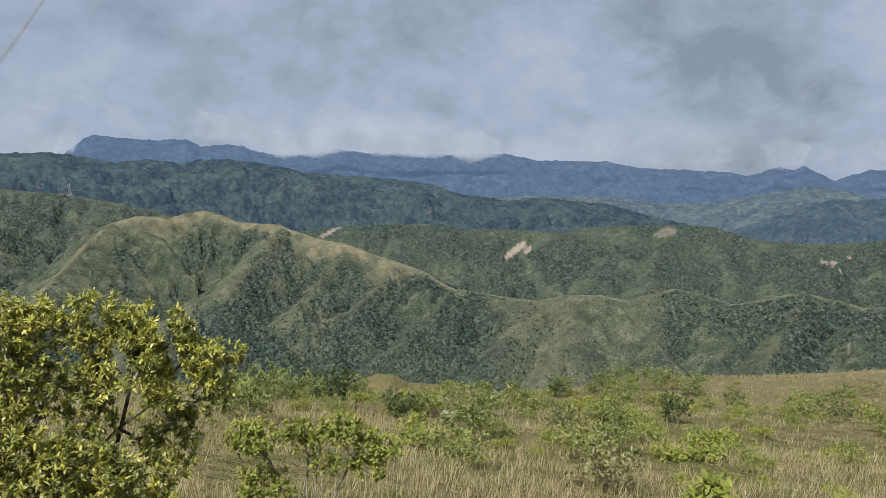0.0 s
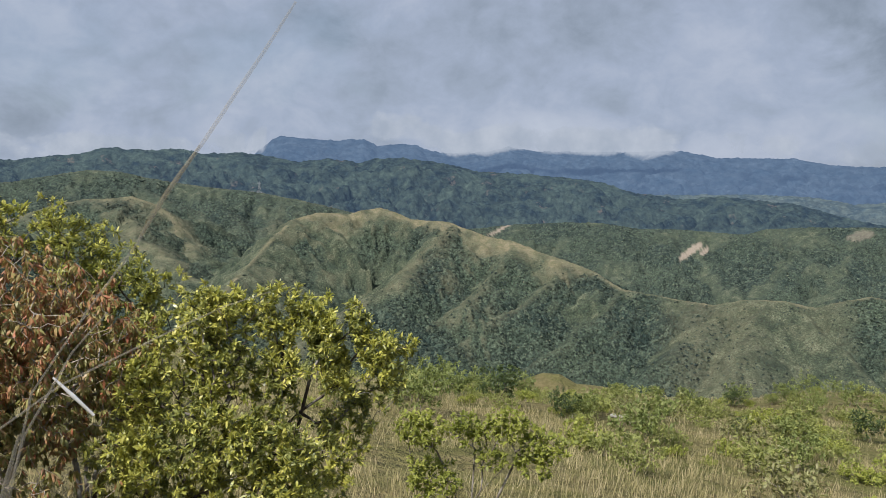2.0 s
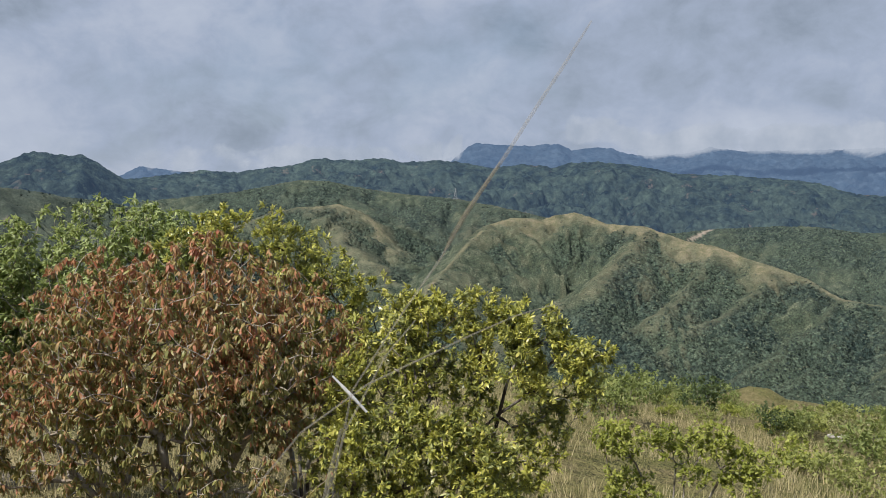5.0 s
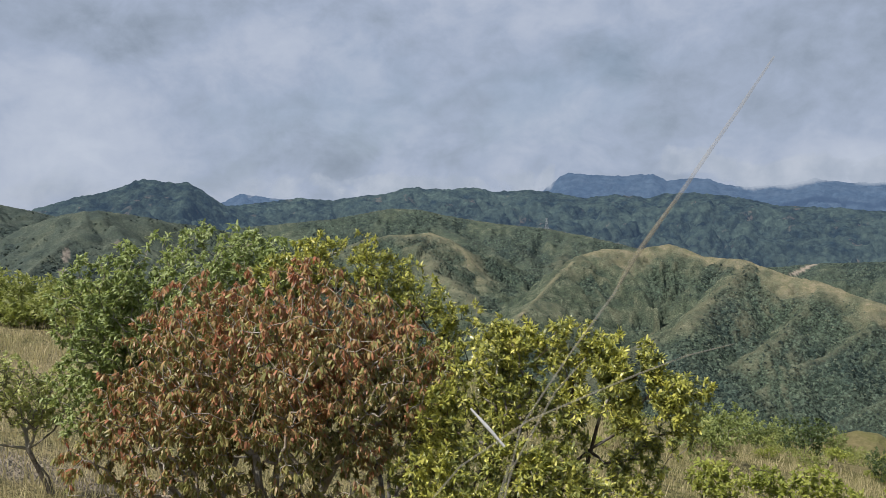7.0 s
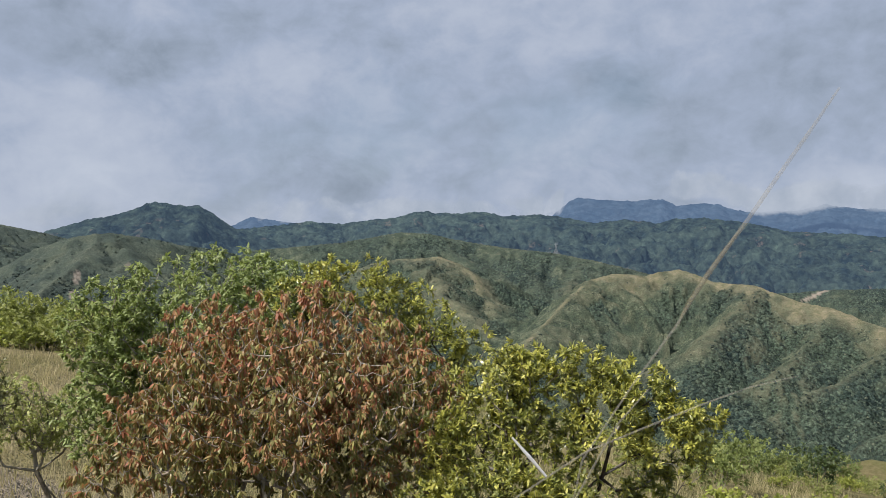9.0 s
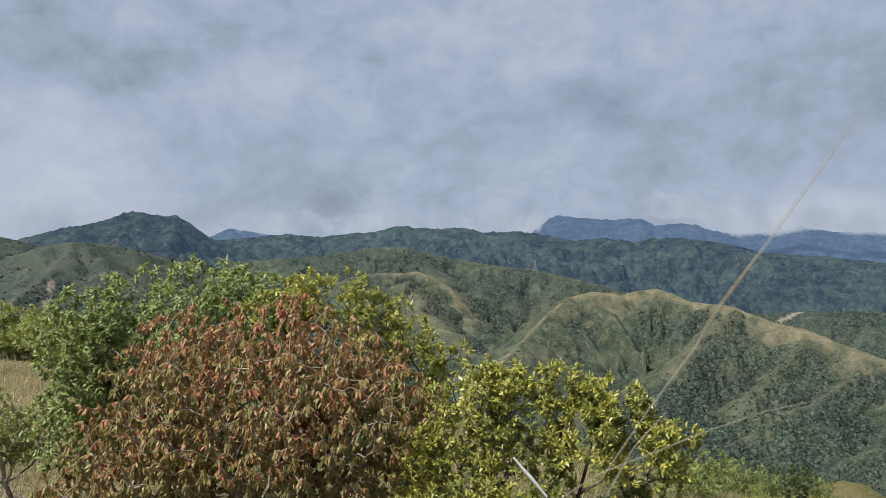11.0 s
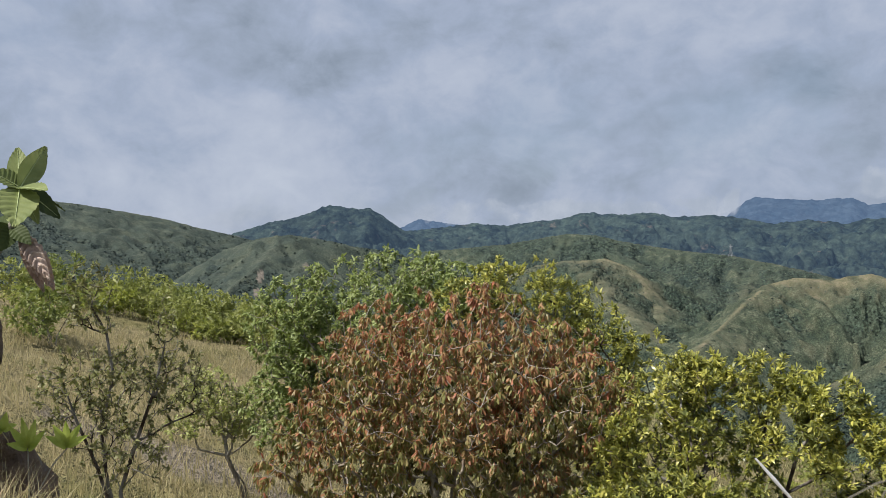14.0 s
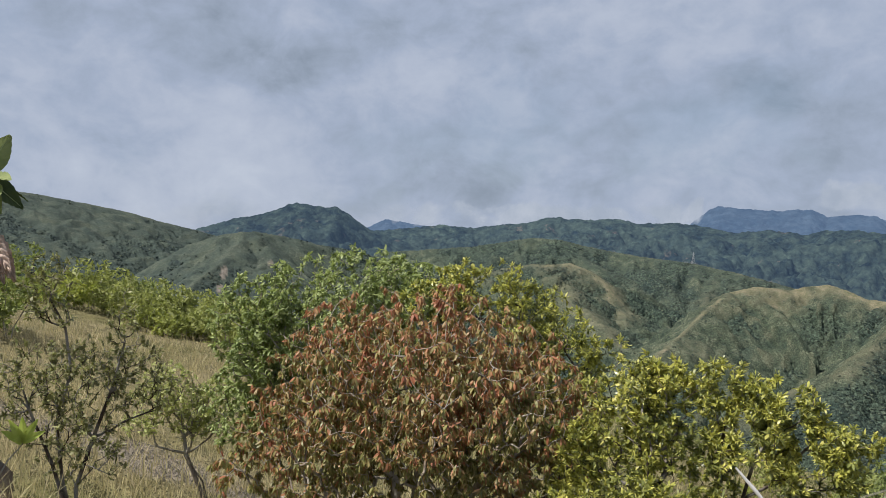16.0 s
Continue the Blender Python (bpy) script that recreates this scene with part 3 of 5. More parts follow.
    forest = np.clip(smooth(-0.35, 0.3, patch * 0.8 + 0.2 + 0.75 * (gully - 0.42) + np.where(shade_side > 0, 0.5, 0.55) * shade_side * (r > 500) - 0.75 * sunny - 0.55 * sunlit_face + 0.35 * thick + 0.26 * smooth(1120, 1250, r) * smooth(15, 10, az) + 0.3 * smooth(13, 9, az) * smooth(-5, -1, az) * smooth(900, 860, r) + 0.1 * smooth(20, 26, az) * smooth(58, 52, az) * (r > 1180) - 0.12 * pale - 0.15 * smooth(59, 64, az) * (r > 850)), 0, 1) * (1 - straw)
    forest = np.where(near > 0, 0, forest)
    el = np.degrees(np.arctan2(z - EYE_HEIGHT, r))
    bare = np.zeros_like(x)
    for a, e, wa, we, lean, much in BARE:
        u = (az - a) / wa
        v = (el - e + lean * (az - a) * 0.55) / we
        d = u * u + v * v + 0.28 * fbm(az * 3, el * 6, 3)
        bare = np.maximum(bare, np.where((r > 600) & (r < 1600), much * smooth(1.12, 0.92, d), 0))
    tx, ty = polar(62.0, 14.5)
    track = ((x - tx) * 0.9 + (y - ty) * 0.35) / 3.6, ((y - ty) * 0.9 - (x - tx) * 0.35) / 0.8
    bare = np.maximum(bare, smooth(1.3, 0.5, track[0] ** 2 + track[1] ** 2 + 0.6 * fbm(x, y, 3)) * (near > 0) * 0.8)
    # crowns of the woods
    canopy = (1.9 * np.abs(perlin(x / 6.5, y / 6.5)) + 1.2 * perlin(x / 3.6, y / 3.6)) * forest * (1 - bare)
    rough = 0.5 * fbm(x / 7, y / 7, 2) * (r > 140)
    # the dry shoulder and the dry eastern rim of the home slope
    meadow = np.maximum(smooth(44, 54, az), 0.8 * smooth(-12, -20, az) * smooth(35, 60, r)) * np.clip(0.75 + 0.9 * fbm(x / 9, y / 9, 3), 0.15, 1)
    straw = np.where(on_home, np.maximum(straw, meadow), straw)
    # haze put into the ground colour of the left and the farther hills
    haze_tint = np.where(near > 0, 0.0, np.maximum(0.85 * smooth(44, 54, az), 0.3 * smooth(1100, 1250, r)))
    return z + canopy * (1 - 0.6 * haze_tint) + rough, forest, straw, bare, near, haze_tint


def sheet(name, az, r, fields=None, z=None, material=None):
    """A sheet of ground over azimuths and distances."""
    A, Rr = np.meshgrid(az, r)
    data = land(A, Rr) if z is None else (z(A, Rr),)
    x, y = polar(A, Rr)
    co = np.stack([x, y, data[0]], -1).reshape(-1, 3)
    nr, na = A.shape
    i = np.arange(nr - 1)[:, None] * na + np.arange(na - 1)[None]
    quads = np.stack([i, i + na, i + na + 1, i + 1], -1).reshape(-1, 4)
    me = bpy.data.meshes.new(name)
    fill_mesh(me, co, quads)
    for key, values in zip(fields or (), data[1:]):
        at = me.attributes.new(key, "FLOAT", "POINT")
        at.data.foreach_set("value", values.reshape(-1).astype(np.float32))
    me.materials.append(material)
    me.polygons.foreach_set("use_smooth", np.ones(len(quads), bool))
    return new(name, me)


def fill_mesh(me, co, faces):
    """Vertices and equal-sided faces from arrays."""
    n, k = faces.shape
    me.vertices.add(len(co))
    me.vertices.foreach_set("co", np.ascontiguousarray(co, np.float32).reshape(-1))
    me.loops.add(n * k)
    me.loops.foreach_set("vertex_index", faces.reshape(-1).astype(np.int32))
    me.polygons.add(n)
    me.polygons.foreach_set("loop_start", np.arange(0, n * k, k, dtype=np.int32))
    me.update(calc_edges=True)
    me.validate()


az_all = np.concatenate([np.arange(-32, 76, 0.135), np.arange(76, 328.1, 4.0)])
az_all[-1] = 328.0
r_all = np.concatenate([[0.001, 0.3, 0.6, 0.9], np.geomspace(1.2, 100, 110), np.geomspace(101, 150, 40)[1:], np.geomspace(150, 480, 30)[1:], np.linspace(485, 1000, 200), np.linspace(1003, 1600, 115), np.geomspace(1610, 4950, 24)])
ground = sheet("ground", az_all, r_all, ("forest", "straw", "bare", "near", "haze_tint"), material=M_GROUND)
tagged(ground, "green and straw-coloured hills with wooded gullies and grassy crests", "hillside", kind="structure")


def range_sheet(name, crest, slope, depth, step, material, label, far):
    pts = np.array([(a, e, d) for a, e, d in crest][::-1], float)
    lo, hi = pts[0, 0], pts[-1, 0]
    az = np.arange(lo, hi, 0.12)
    dist = np.interp(az, pts[:, 0], pts[:, 2]).mean()
    r = np.concatenate([np.linspace(dist - far, dist, 64), np.linspace(dist + 8, dist + 160, 8)])

    def height(A, Rr):
        el = np.interp(A, pts[:, 0], pts[:, 1])
        dc = np.interp(A, pts[:, 0], pts[:, 2])
        x, y = polar(A, Rr)
        d = np.abs(Rr - dist)
        zc = EYE_HEIGHT + dc * np.tan(np.radians(el)) + dist * 0.0012 * fbm(A * 1.1, A * 0 + 3, 4, 0.6) * np.exp(-d / 60)
        al = A * np.pi / 180 * dist + 0.55 * step * fbm(x / step, y / step, 3) + 0.5 * d * np.sin(A * 0.45)
        g = np.abs(perlin(al / step, d / (step * 5))) + 0.5 * np.abs(perlin(al / step * 2.3 + 4, d / (step * 2)))
        g = 1 - np.clip(g * 1.6, 0, 1)
        rise = 1 - np.exp(-d / step)
        worn = np.abs(perlin(x / 150 + 0.8 * perlin(x / 170, y / 170), y / 150)) + 0.6 * np.abs(perlin(x / 64 + 0.6 * perlin(x / 50, y / 50), y / 64)) + 0.35 * np.abs(perlin(x / 28, y / 28))
        return zc - slope * d - depth * (0.12 * g + 0.55 * (1 - np.clip(worn * 1.4, 0, 1)) - 0.2) * rise + dist * 0.0022 * fbm(x / 48, y / 48, 4, 0.6) * rise + 5 * np.abs(perlin(x / 15, y / 15))

    return tagged(sheet(name, az, r, z=height, material=material), label, "mountain range", kind="structure")


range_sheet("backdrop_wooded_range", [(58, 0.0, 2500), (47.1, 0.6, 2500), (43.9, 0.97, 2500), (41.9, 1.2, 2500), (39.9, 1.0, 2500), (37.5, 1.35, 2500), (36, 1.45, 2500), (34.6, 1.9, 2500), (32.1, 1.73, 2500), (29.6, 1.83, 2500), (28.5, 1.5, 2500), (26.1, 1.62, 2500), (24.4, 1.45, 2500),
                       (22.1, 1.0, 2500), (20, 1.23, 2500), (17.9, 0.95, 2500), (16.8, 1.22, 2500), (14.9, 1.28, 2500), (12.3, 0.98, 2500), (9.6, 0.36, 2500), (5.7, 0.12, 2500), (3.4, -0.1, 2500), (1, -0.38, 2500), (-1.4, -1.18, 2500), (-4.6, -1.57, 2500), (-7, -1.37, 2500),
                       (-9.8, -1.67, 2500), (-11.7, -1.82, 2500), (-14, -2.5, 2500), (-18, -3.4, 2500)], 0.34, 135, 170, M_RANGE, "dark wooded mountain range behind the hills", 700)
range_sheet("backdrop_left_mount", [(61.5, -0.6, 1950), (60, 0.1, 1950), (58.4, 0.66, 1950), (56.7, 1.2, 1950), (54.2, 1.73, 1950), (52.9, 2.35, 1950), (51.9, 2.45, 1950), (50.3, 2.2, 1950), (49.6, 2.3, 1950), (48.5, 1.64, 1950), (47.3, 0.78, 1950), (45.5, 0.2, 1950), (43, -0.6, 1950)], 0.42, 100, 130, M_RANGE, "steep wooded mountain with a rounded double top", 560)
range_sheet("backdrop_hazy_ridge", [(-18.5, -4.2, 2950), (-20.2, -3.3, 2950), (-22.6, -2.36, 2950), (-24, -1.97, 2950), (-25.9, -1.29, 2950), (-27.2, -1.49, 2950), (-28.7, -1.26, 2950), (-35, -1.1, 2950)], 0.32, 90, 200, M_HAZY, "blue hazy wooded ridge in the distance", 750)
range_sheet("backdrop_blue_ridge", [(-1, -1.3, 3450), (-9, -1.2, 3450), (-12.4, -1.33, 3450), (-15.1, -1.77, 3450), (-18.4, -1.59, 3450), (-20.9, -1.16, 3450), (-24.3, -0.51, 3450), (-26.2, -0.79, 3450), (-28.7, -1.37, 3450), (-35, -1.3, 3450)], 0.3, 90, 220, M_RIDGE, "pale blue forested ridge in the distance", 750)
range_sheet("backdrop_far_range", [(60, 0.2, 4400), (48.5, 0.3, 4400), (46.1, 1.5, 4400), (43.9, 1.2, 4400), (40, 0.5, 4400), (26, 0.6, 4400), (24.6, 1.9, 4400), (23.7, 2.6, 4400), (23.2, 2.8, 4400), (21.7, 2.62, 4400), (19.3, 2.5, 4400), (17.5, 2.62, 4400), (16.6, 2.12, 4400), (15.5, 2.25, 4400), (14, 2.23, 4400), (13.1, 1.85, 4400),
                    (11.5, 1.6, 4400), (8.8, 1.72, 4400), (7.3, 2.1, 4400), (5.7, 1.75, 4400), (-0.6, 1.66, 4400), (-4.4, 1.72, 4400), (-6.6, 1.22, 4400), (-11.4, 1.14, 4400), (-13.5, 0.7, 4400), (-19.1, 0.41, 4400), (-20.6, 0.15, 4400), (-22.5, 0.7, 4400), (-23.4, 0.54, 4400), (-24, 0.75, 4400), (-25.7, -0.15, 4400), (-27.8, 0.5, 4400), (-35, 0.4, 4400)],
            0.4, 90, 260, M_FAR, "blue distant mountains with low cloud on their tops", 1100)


def cloud_bank():
    """Low cloud that lies on the tops of the far range."""
    m = Mat("low_cloud", 1.0, 0.0)
    at = m.attr("lie")
    n = m.noise(0.0042, 9, 0.6, 0.4)
    k = m.math("ADD", at, m.math("MULTIPLY", m.math("SUBTRACT", n, 0.5), 1.9))
    tr = m.t.nodes.new("ShaderNodeBsdfTransparent")
    em = m.t.nodes.new("ShaderNodeEmission")
    m.put(em.inputs[0], m.ramp(m.noise(0.006, 6, 0.55), [(0.35, (0.36, 0.41, 0.49)), (0.65, (0.48, 0.52, 0.59))]))
    em.inputs[1].default_value = 0.82
    ms = m.t.nodes.new("ShaderNodeMixShader")
    m.put(ms.inputs[0], m.ramp(k, [(0.42, 0.0), (0.62, 0.75), (0.85, 0.95)]))
    m.put(ms.inputs[1], tr.outputs[0])
    m.put(ms.inputs[2], em.outputs[0])
    m.put(m.out.inputs[0], ms.outputs[0])
    # azimuth, angle of the cloud's middle, how thick it lies
    line = np.array([(-35, 1.3, 0.5), (-26, 1.1, 0.55), (-19, 1.2, 0.5), (-13, 1.5, 0.5), (-9, 1.8, 0.5), (-5.6, 2.1, 0.45), (-2, 2.1, 0.6), (3.9, 2.1, 0.9), (6.3, 2.4, 0.7), (7.4, 2.7, 0.7), (8.6, 2.2, 0.95), (11, 2.1, 1.0), (13, 2.4, 0.85), (14.2, 3.0, 0.55), (17.3, 3.2, 0.4), (20, 3.1, 0.2), (23.4, 3.0, 0.25), (24.5, 2.2, 0.8), (26, 1.9, 0.6), (40, 1.6, 0.5), (46, 1.7, 0.45), (50, 1.0, 0.3)])
    az = np.arange(-34, 50, 0.25)
    up = np.linspace(-1.3, 2.2, 36)
    A, U = np.meshgrid(az, up)
    E = np.interp(A, line[:, 0], line[:, 1]) + U
    thick = np.interp(A, line[:, 0], line[:, 2])
    lie = thick * smooth(-1.25, -0.1, U) * smooth(2.2, 0.5, U)
    x, y = polar(A, 4050.0)
    co = np.stack([x, y, EYE_HEIGHT + 4050.0 * np.tan(np.radians(E))], -1).reshape(-1, 3)
    na = A.shape[1]
    i = np.arange(A.shape[0] - 1)[:, None] * na + np.arange(na - 1)[None]
    me = bpy.data.meshes.new("backdrop_cloud")
    fill_mesh(me, co, np.stack([i, i + na, i + na + 1, i + 1], -1).reshape(-1, 4))
    f = me.attributes.new("lie", "FLOAT", "POINT")
    f.data.foreach_set("value", lie.reshape(-1).astype(np.float32))
    me.materials.append(m.mat)
    return tagged(new("backdrop_cloud", me), "grey low cloud lying on the distant mountain tops", "cloud", kind="structure")


cloud_bank()


# ---- helpers for things ----
def part(name, co, faces, material, parent, label="", smooth_faces=False):
    """One mesh object, as a part under parent; coordinates are from the parent's origin."""
    me = bpy.data.meshes.new(name)
    if isinstance(faces, np.ndarray):
        fill_mesh(me, co, faces)
    else:
        me.from_pydata([tuple(c) for c in co], [], faces)
    me.materials.append(material)
    if smooth_faces:
        me.polygons.foreach_set("use_smooth", np.ones(len(me.polygons), bool))
    ob = new(name, me)
    ob.parent = parent
    if label:
        tagged(ob, label)
    return ob


def ground_z(x, y):
    return float(home_slope(np.array([math.degrees(math.atan2(-x, y))]), np.array([math.hypot(x, y)]))[0])


def foot(az, el, t=0.0):
    """Where the line of sight at that angle meets the home slope."""
    r = np.linspace(4, 125, 1200)
    z = home_slope(np.full_like(r, az), r)
    line = eye_at(t).z + r * math.tan(radians(el))
    hit = np.nonzero(z >= line)[0]
    d = r[hit[0]] if len(hit) else 85.0
    x, y = polar(az, d)
    return Vector((float(x), float(y), ground_z(float(x), float(y))))


def unit(v):
    return v / np.maximum(np.linalg.norm(v, axis=-1, keepdims=True), 1e-9)


def tubes(starts, ends, r0, r1, sides=5):
    """Tapered branches as one mesh: arrays of ends and radii."""
    d = unit(ends - starts)
    ref = np.where(np.abs(d[:, 2:3]) > 0.9, np.array([[1.0, 0, 0]]), np.array([[0, 0, 1.0]]))
    u = unit(np.cross(d, ref))
    v = np.cross(d, u)
    a = np.arange(sides) * 2 * np.pi / sides
    ring = np.cos(a)[None, :, None] * u[:, None] + np.sin(a)[None, :, None] * v[:, None]
    low = starts[:, None] + ring * r0[:, None, None]
    high = ends[:, None] + ring * r1[:, None, None]
    n = len(starts)
    co = np.concatenate([low, high], 1).reshape(-1, 3)
    base = np.arange(n)[:, None] * 2 * sides
    k = np.arange(sides)
    k2 = (k + 1) % sides
    faces = np.stack([base + k, base + k2, base + sides + k2, base + sides + k], -1).reshape(-1, 4)
    return co, faces


def tube_path(points, radii, sides=8):
    P = np.array([tuple(q) for q in points], float)
    return tubes(P[:-1], P[1:], np.array(radii[:-1], float), np.array(radii[1:], float), sides)


def leaf_blades(p, d, n, length, width, fold=0.18, bend=0.12, simple=False):
    """Folded, slightly bent leaf blades as one mesh."""
    d = unit(d)
    s = unit(np.cross(d, n))
    n = np.cross(s, d)
    L, W = length[:, None], width[:, None]
    tip = p + d * L - n * L * bend
    if simple:
        left = p + d * L * 0.48 + s * W * 0.5 + n * W * fold
        right = p + d * L * 0.48 - s * W * 0.5 + n * W * fold
        co = np.stack([p, left, right, tip], 1).reshape(-1, 3)
        b = np.arange(len(p))[:, None] * 4
        return co, np.concatenate([b + [0, 3, 1], b + [0, 2, 3]], 1).reshape(-1, 3)
    low, far = p + d * L * 0.33, p + d * L * 0.72 - n * L * bend * 0.4
    co = np.stack([p, low + s * W * 0.5, low - s * W * 0.5, far + s * W * 0.42, far - s * W * 0.42, tip], 1).reshape(-1, 3)
    b = np.arange(len(p))[:, None] * 6
    faces = np.concatenate([b + [0, 2, 1], b + [1, 2, 4], b + [1, 4, 3], b + [3, 4, 5]], 1).reshape(-1, 3)
    return co, faces


def older(seed, share, size=2.4):
    """Which leaves are the dark older ones: clumps, and single leaves among the rest."""
    return lambda q: perlin(q[:, 0] * size + q[:, 1] * 1.3 + seed, q[:, 2] * size - q[:, 1]) * 0.6 + np.random.RandomState(seed).normal(size=len(q)) * 0.38 < share


def crown_points(rng, blobs, gaps):
    out = []
    for c, (rx, ry, rz), n in blobs:
        v = unit(rng.normal(size=(n * 2, 3)))
        q = np.array(c) + v * (rng.uniform(0.12, 1, (n * 2, 1)) ** 0.55) * np.array((rx, ry, rz))
        hole = perlin(q[:, 0] * 2.1 + q[:, 2] * 1.3, q[:, 1] * 2.1 - q[:, 2] * 1.7)
        q = q[hole > gaps]
        out.append(q[:n])
    return np.concatenate(out)


def grow(seed, blobs, leaves=12, size=0.13, slim=0.3, droop=0.2, spread=0.9, gaps=-0.35, tip=0.004, stems=None, wander=0.12, curl=0.12, low=0.3, girth=0.44, simple=False):
    """Wood and leaves of a plant with its base at the origin. blobs: (centre, radii, clusters). stems: paths of main stems."""
    rng = np.random.RandomState(seed)
    pts = crown_points(rng, blobs, gaps)
    pts = pts[np.argsort(np.linalg.norm(pts, axis=1))]
    nodes, parent = [np.zeros(3) - np.array([0, 0, 0.25])], [-1]
    path = [0.0]
    if stems is None:
        stems = []
        for c, rad, n in blobs:
            c = np.array(c)
            stems.append([c * low + rng.normal(size=3) * 0.06 * np.linalg.norm(c), c * 0.62 + rng.normal(size=3) * 0.09 * np.linalg.norm(c)])
    for stem in stems:
        last = 0
        for q in stem:
            q = np.array(q, float)
            path.append(path[last] + np.linalg.norm(q - nodes[last]))
            nodes.append(q)
            parent.append(last)
            last = len(nodes) - 1
    ends, n = [], len(nodes)
    N, P = np.zeros((n + 2 * len(pts), 3)), np.zeros(n + 2 * len(pts))
    N[:n], P[:n] = nodes, path
    for c in pts:
        d = N[:n] - c
        cost = np.sqrt(np.einsum("ij,ij->i", d, d)) + 0.35 * P[:n]
        cost[0] += 0.5
        k = int(np.argmin(cost))
        gap = np.linalg.norm(c - N[k])
        m = (N[k] + c) / 2 + rng.normal(size=3) * gap * wander
        for q in (m, c):
            N[n], P[n] = q, P[k] + np.linalg.norm(q - N[k])
            parent.append(k)
            k, n = n, n + 1
        ends.append(k)
    par = np.array(parent)
    weight = np.zeros(len(N))
    weight[ends] = 1
    for i in range(len(N) - 1, 0, -1):
        weight[par[i]] += max(weight[i], 0.3)
    rad = tip * np.maximum(weight, 0.6) ** girth
    idx = np.arange(1, len(N))
    rp = np.minimum(rad[par[1:]], rad[1:] * 1.7)
    thick = rad[1:] > 3.2 * tip
    if simple:
        keep = weight[1:] > 4.5
        idx, rp, thick = idx[keep], rp[keep], thick[keep]
    wood = []
    for sel, sides in ((thick, 4 if simple else 7), (~thick, 3)):
        if sel.any():
            wood.append(tubes(N[par[idx[sel]]], N[idx[sel]], rp[sel], rad[idx[sel]], sides))
    co = np.concatenate([w[0] for w in wood])
    shift = np.cumsum([0] + [len(w[0]) for w in wood[:-1]])
    faces = np.concatenate([w[1] + s for w, s in zip(wood, shift)])
    # leaves in tufts at the ends of the twigs
    E = N[ends]
    D = unit(E - N[par[ends]]) + np.array([0, 0, 0.25])
    m = len(E) * leaves
    e, dr = np.repeat(E, leaves, 0), np.repeat(D, leaves, 0)
    d = unit(dr * 0.55 + rng.normal(size=(m, 3)) * spread - np.array([0, 0, droop]))
    n = unit(np.array([0, 0, 1.0]) + rng.normal(size=(m, 3)) * 0.45)
    length = size * rng.uniform(0.6, 1.25, m)
    p = e - np.repeat(unit(D), leaves, 0) * rng.uniform(0, size * 0.9, (m, 1)) + rng.normal(size=(m, 3)) * size * 0.12
    lco, lfaces = leaf_blades(p, d, n, length, length * slim * rng.uniform(0.8, 1.2, m), bend=curl, simple=simple)
    return (co, faces), (lco, lfaces)


def plant(name, base, build, bark, leaf, label, category, crown_label="", group="", trunk_name="trunk", inner=None):
    """inner: a second leaf material, its label, and a function of the leaves' places that says which leaves have it."""
    ob = new(name)
    ob.location = base
    (co, faces), (lco, lfaces) = build
    part(trunk_name, co, faces, bark, ob)
    if inner:
        blades, sides = lco.reshape(-1, 6, 3), lfaces.reshape(-1, 4, 3) % 6
        old = inner[2](blades[:, 0])
        for name, mask, mat, text in (("crown", ~old, leaf, crown_label), ("inner_foliage", old, inner[0], inner[1])):
            n = int(mask.sum())
            part(name, blades[mask].reshape(-1, 3), (sides[mask] + np.arange(n)[:, None, None] * 6).reshape(-1, 3), mat, ob, text)
    else:
        part("crown", lco, lfaces, leaf, ob, crown_label)
    return tagged(ob, label, category, group)


def blobs_at(base, rows, t):
    """Crown masses given by sight: azimuth, angle, distance, radii, number of tufts."""
    return [(tuple(spot(a, e, d, t) - base), (rx, ry, rz), n) for a, e, d, rx, ry, rz, n in rows]


def on_ground(az, d):
    x, y = polar(az, d)
    return Vector((float(x), float(y), ground_z(float(x), float(y))))


# ---- trees round the viewpoint ----
b = on_ground(44.0, 9.0)
plant("red_leaved_tree", b, grow(1, blobs_at(b, [(44.0, -9.9, 9.0, 1.95, 1.6, 1.18, 1200), (50.6, -13.0, 8.9, 1.05, 1.0, 0.95, 400), (37.2, -12.5, 8.9, 1.0, 0.9, 1.0, 400), (44, -17, 8.6, 1.9, 1.0, 0.75, 380), (33.8, -11.8, 9.1, 0.55, 0.7, 0.75, 130), (44.5, -10.8, 9.1, 1.6, 1.2, 0.95, 420), (39, -9.5, 9.2, 0.9, 0.9, 0.8, 160), (54.5, -15.2, 8.9, 0.7, 0.7, 0.6, 110)], 9.0),
      leaves=25, size=0.074, slim=0.28, droop=1.45, spread=0.55, gaps=-0.1, tip=0.0027, curl=0.25), M_BARK_PALE, L_RED,
      "spreading tree covered in drooping rust-red and olive young leaves", "tree", "drooping rust-red young leaves",
      inner=(L_OLIVE, "dull olive-green older leaves", lambda q: q[:, 2] / 3.0 + 0.55 * perlin(q[:, 0] * 1.7 + q[:, 1], q[:, 2] * 1.7) + 0.25 * np.random.RandomState(3).normal(size=len(q)) < 0.74))
b = on_ground(49.0, 11.4)
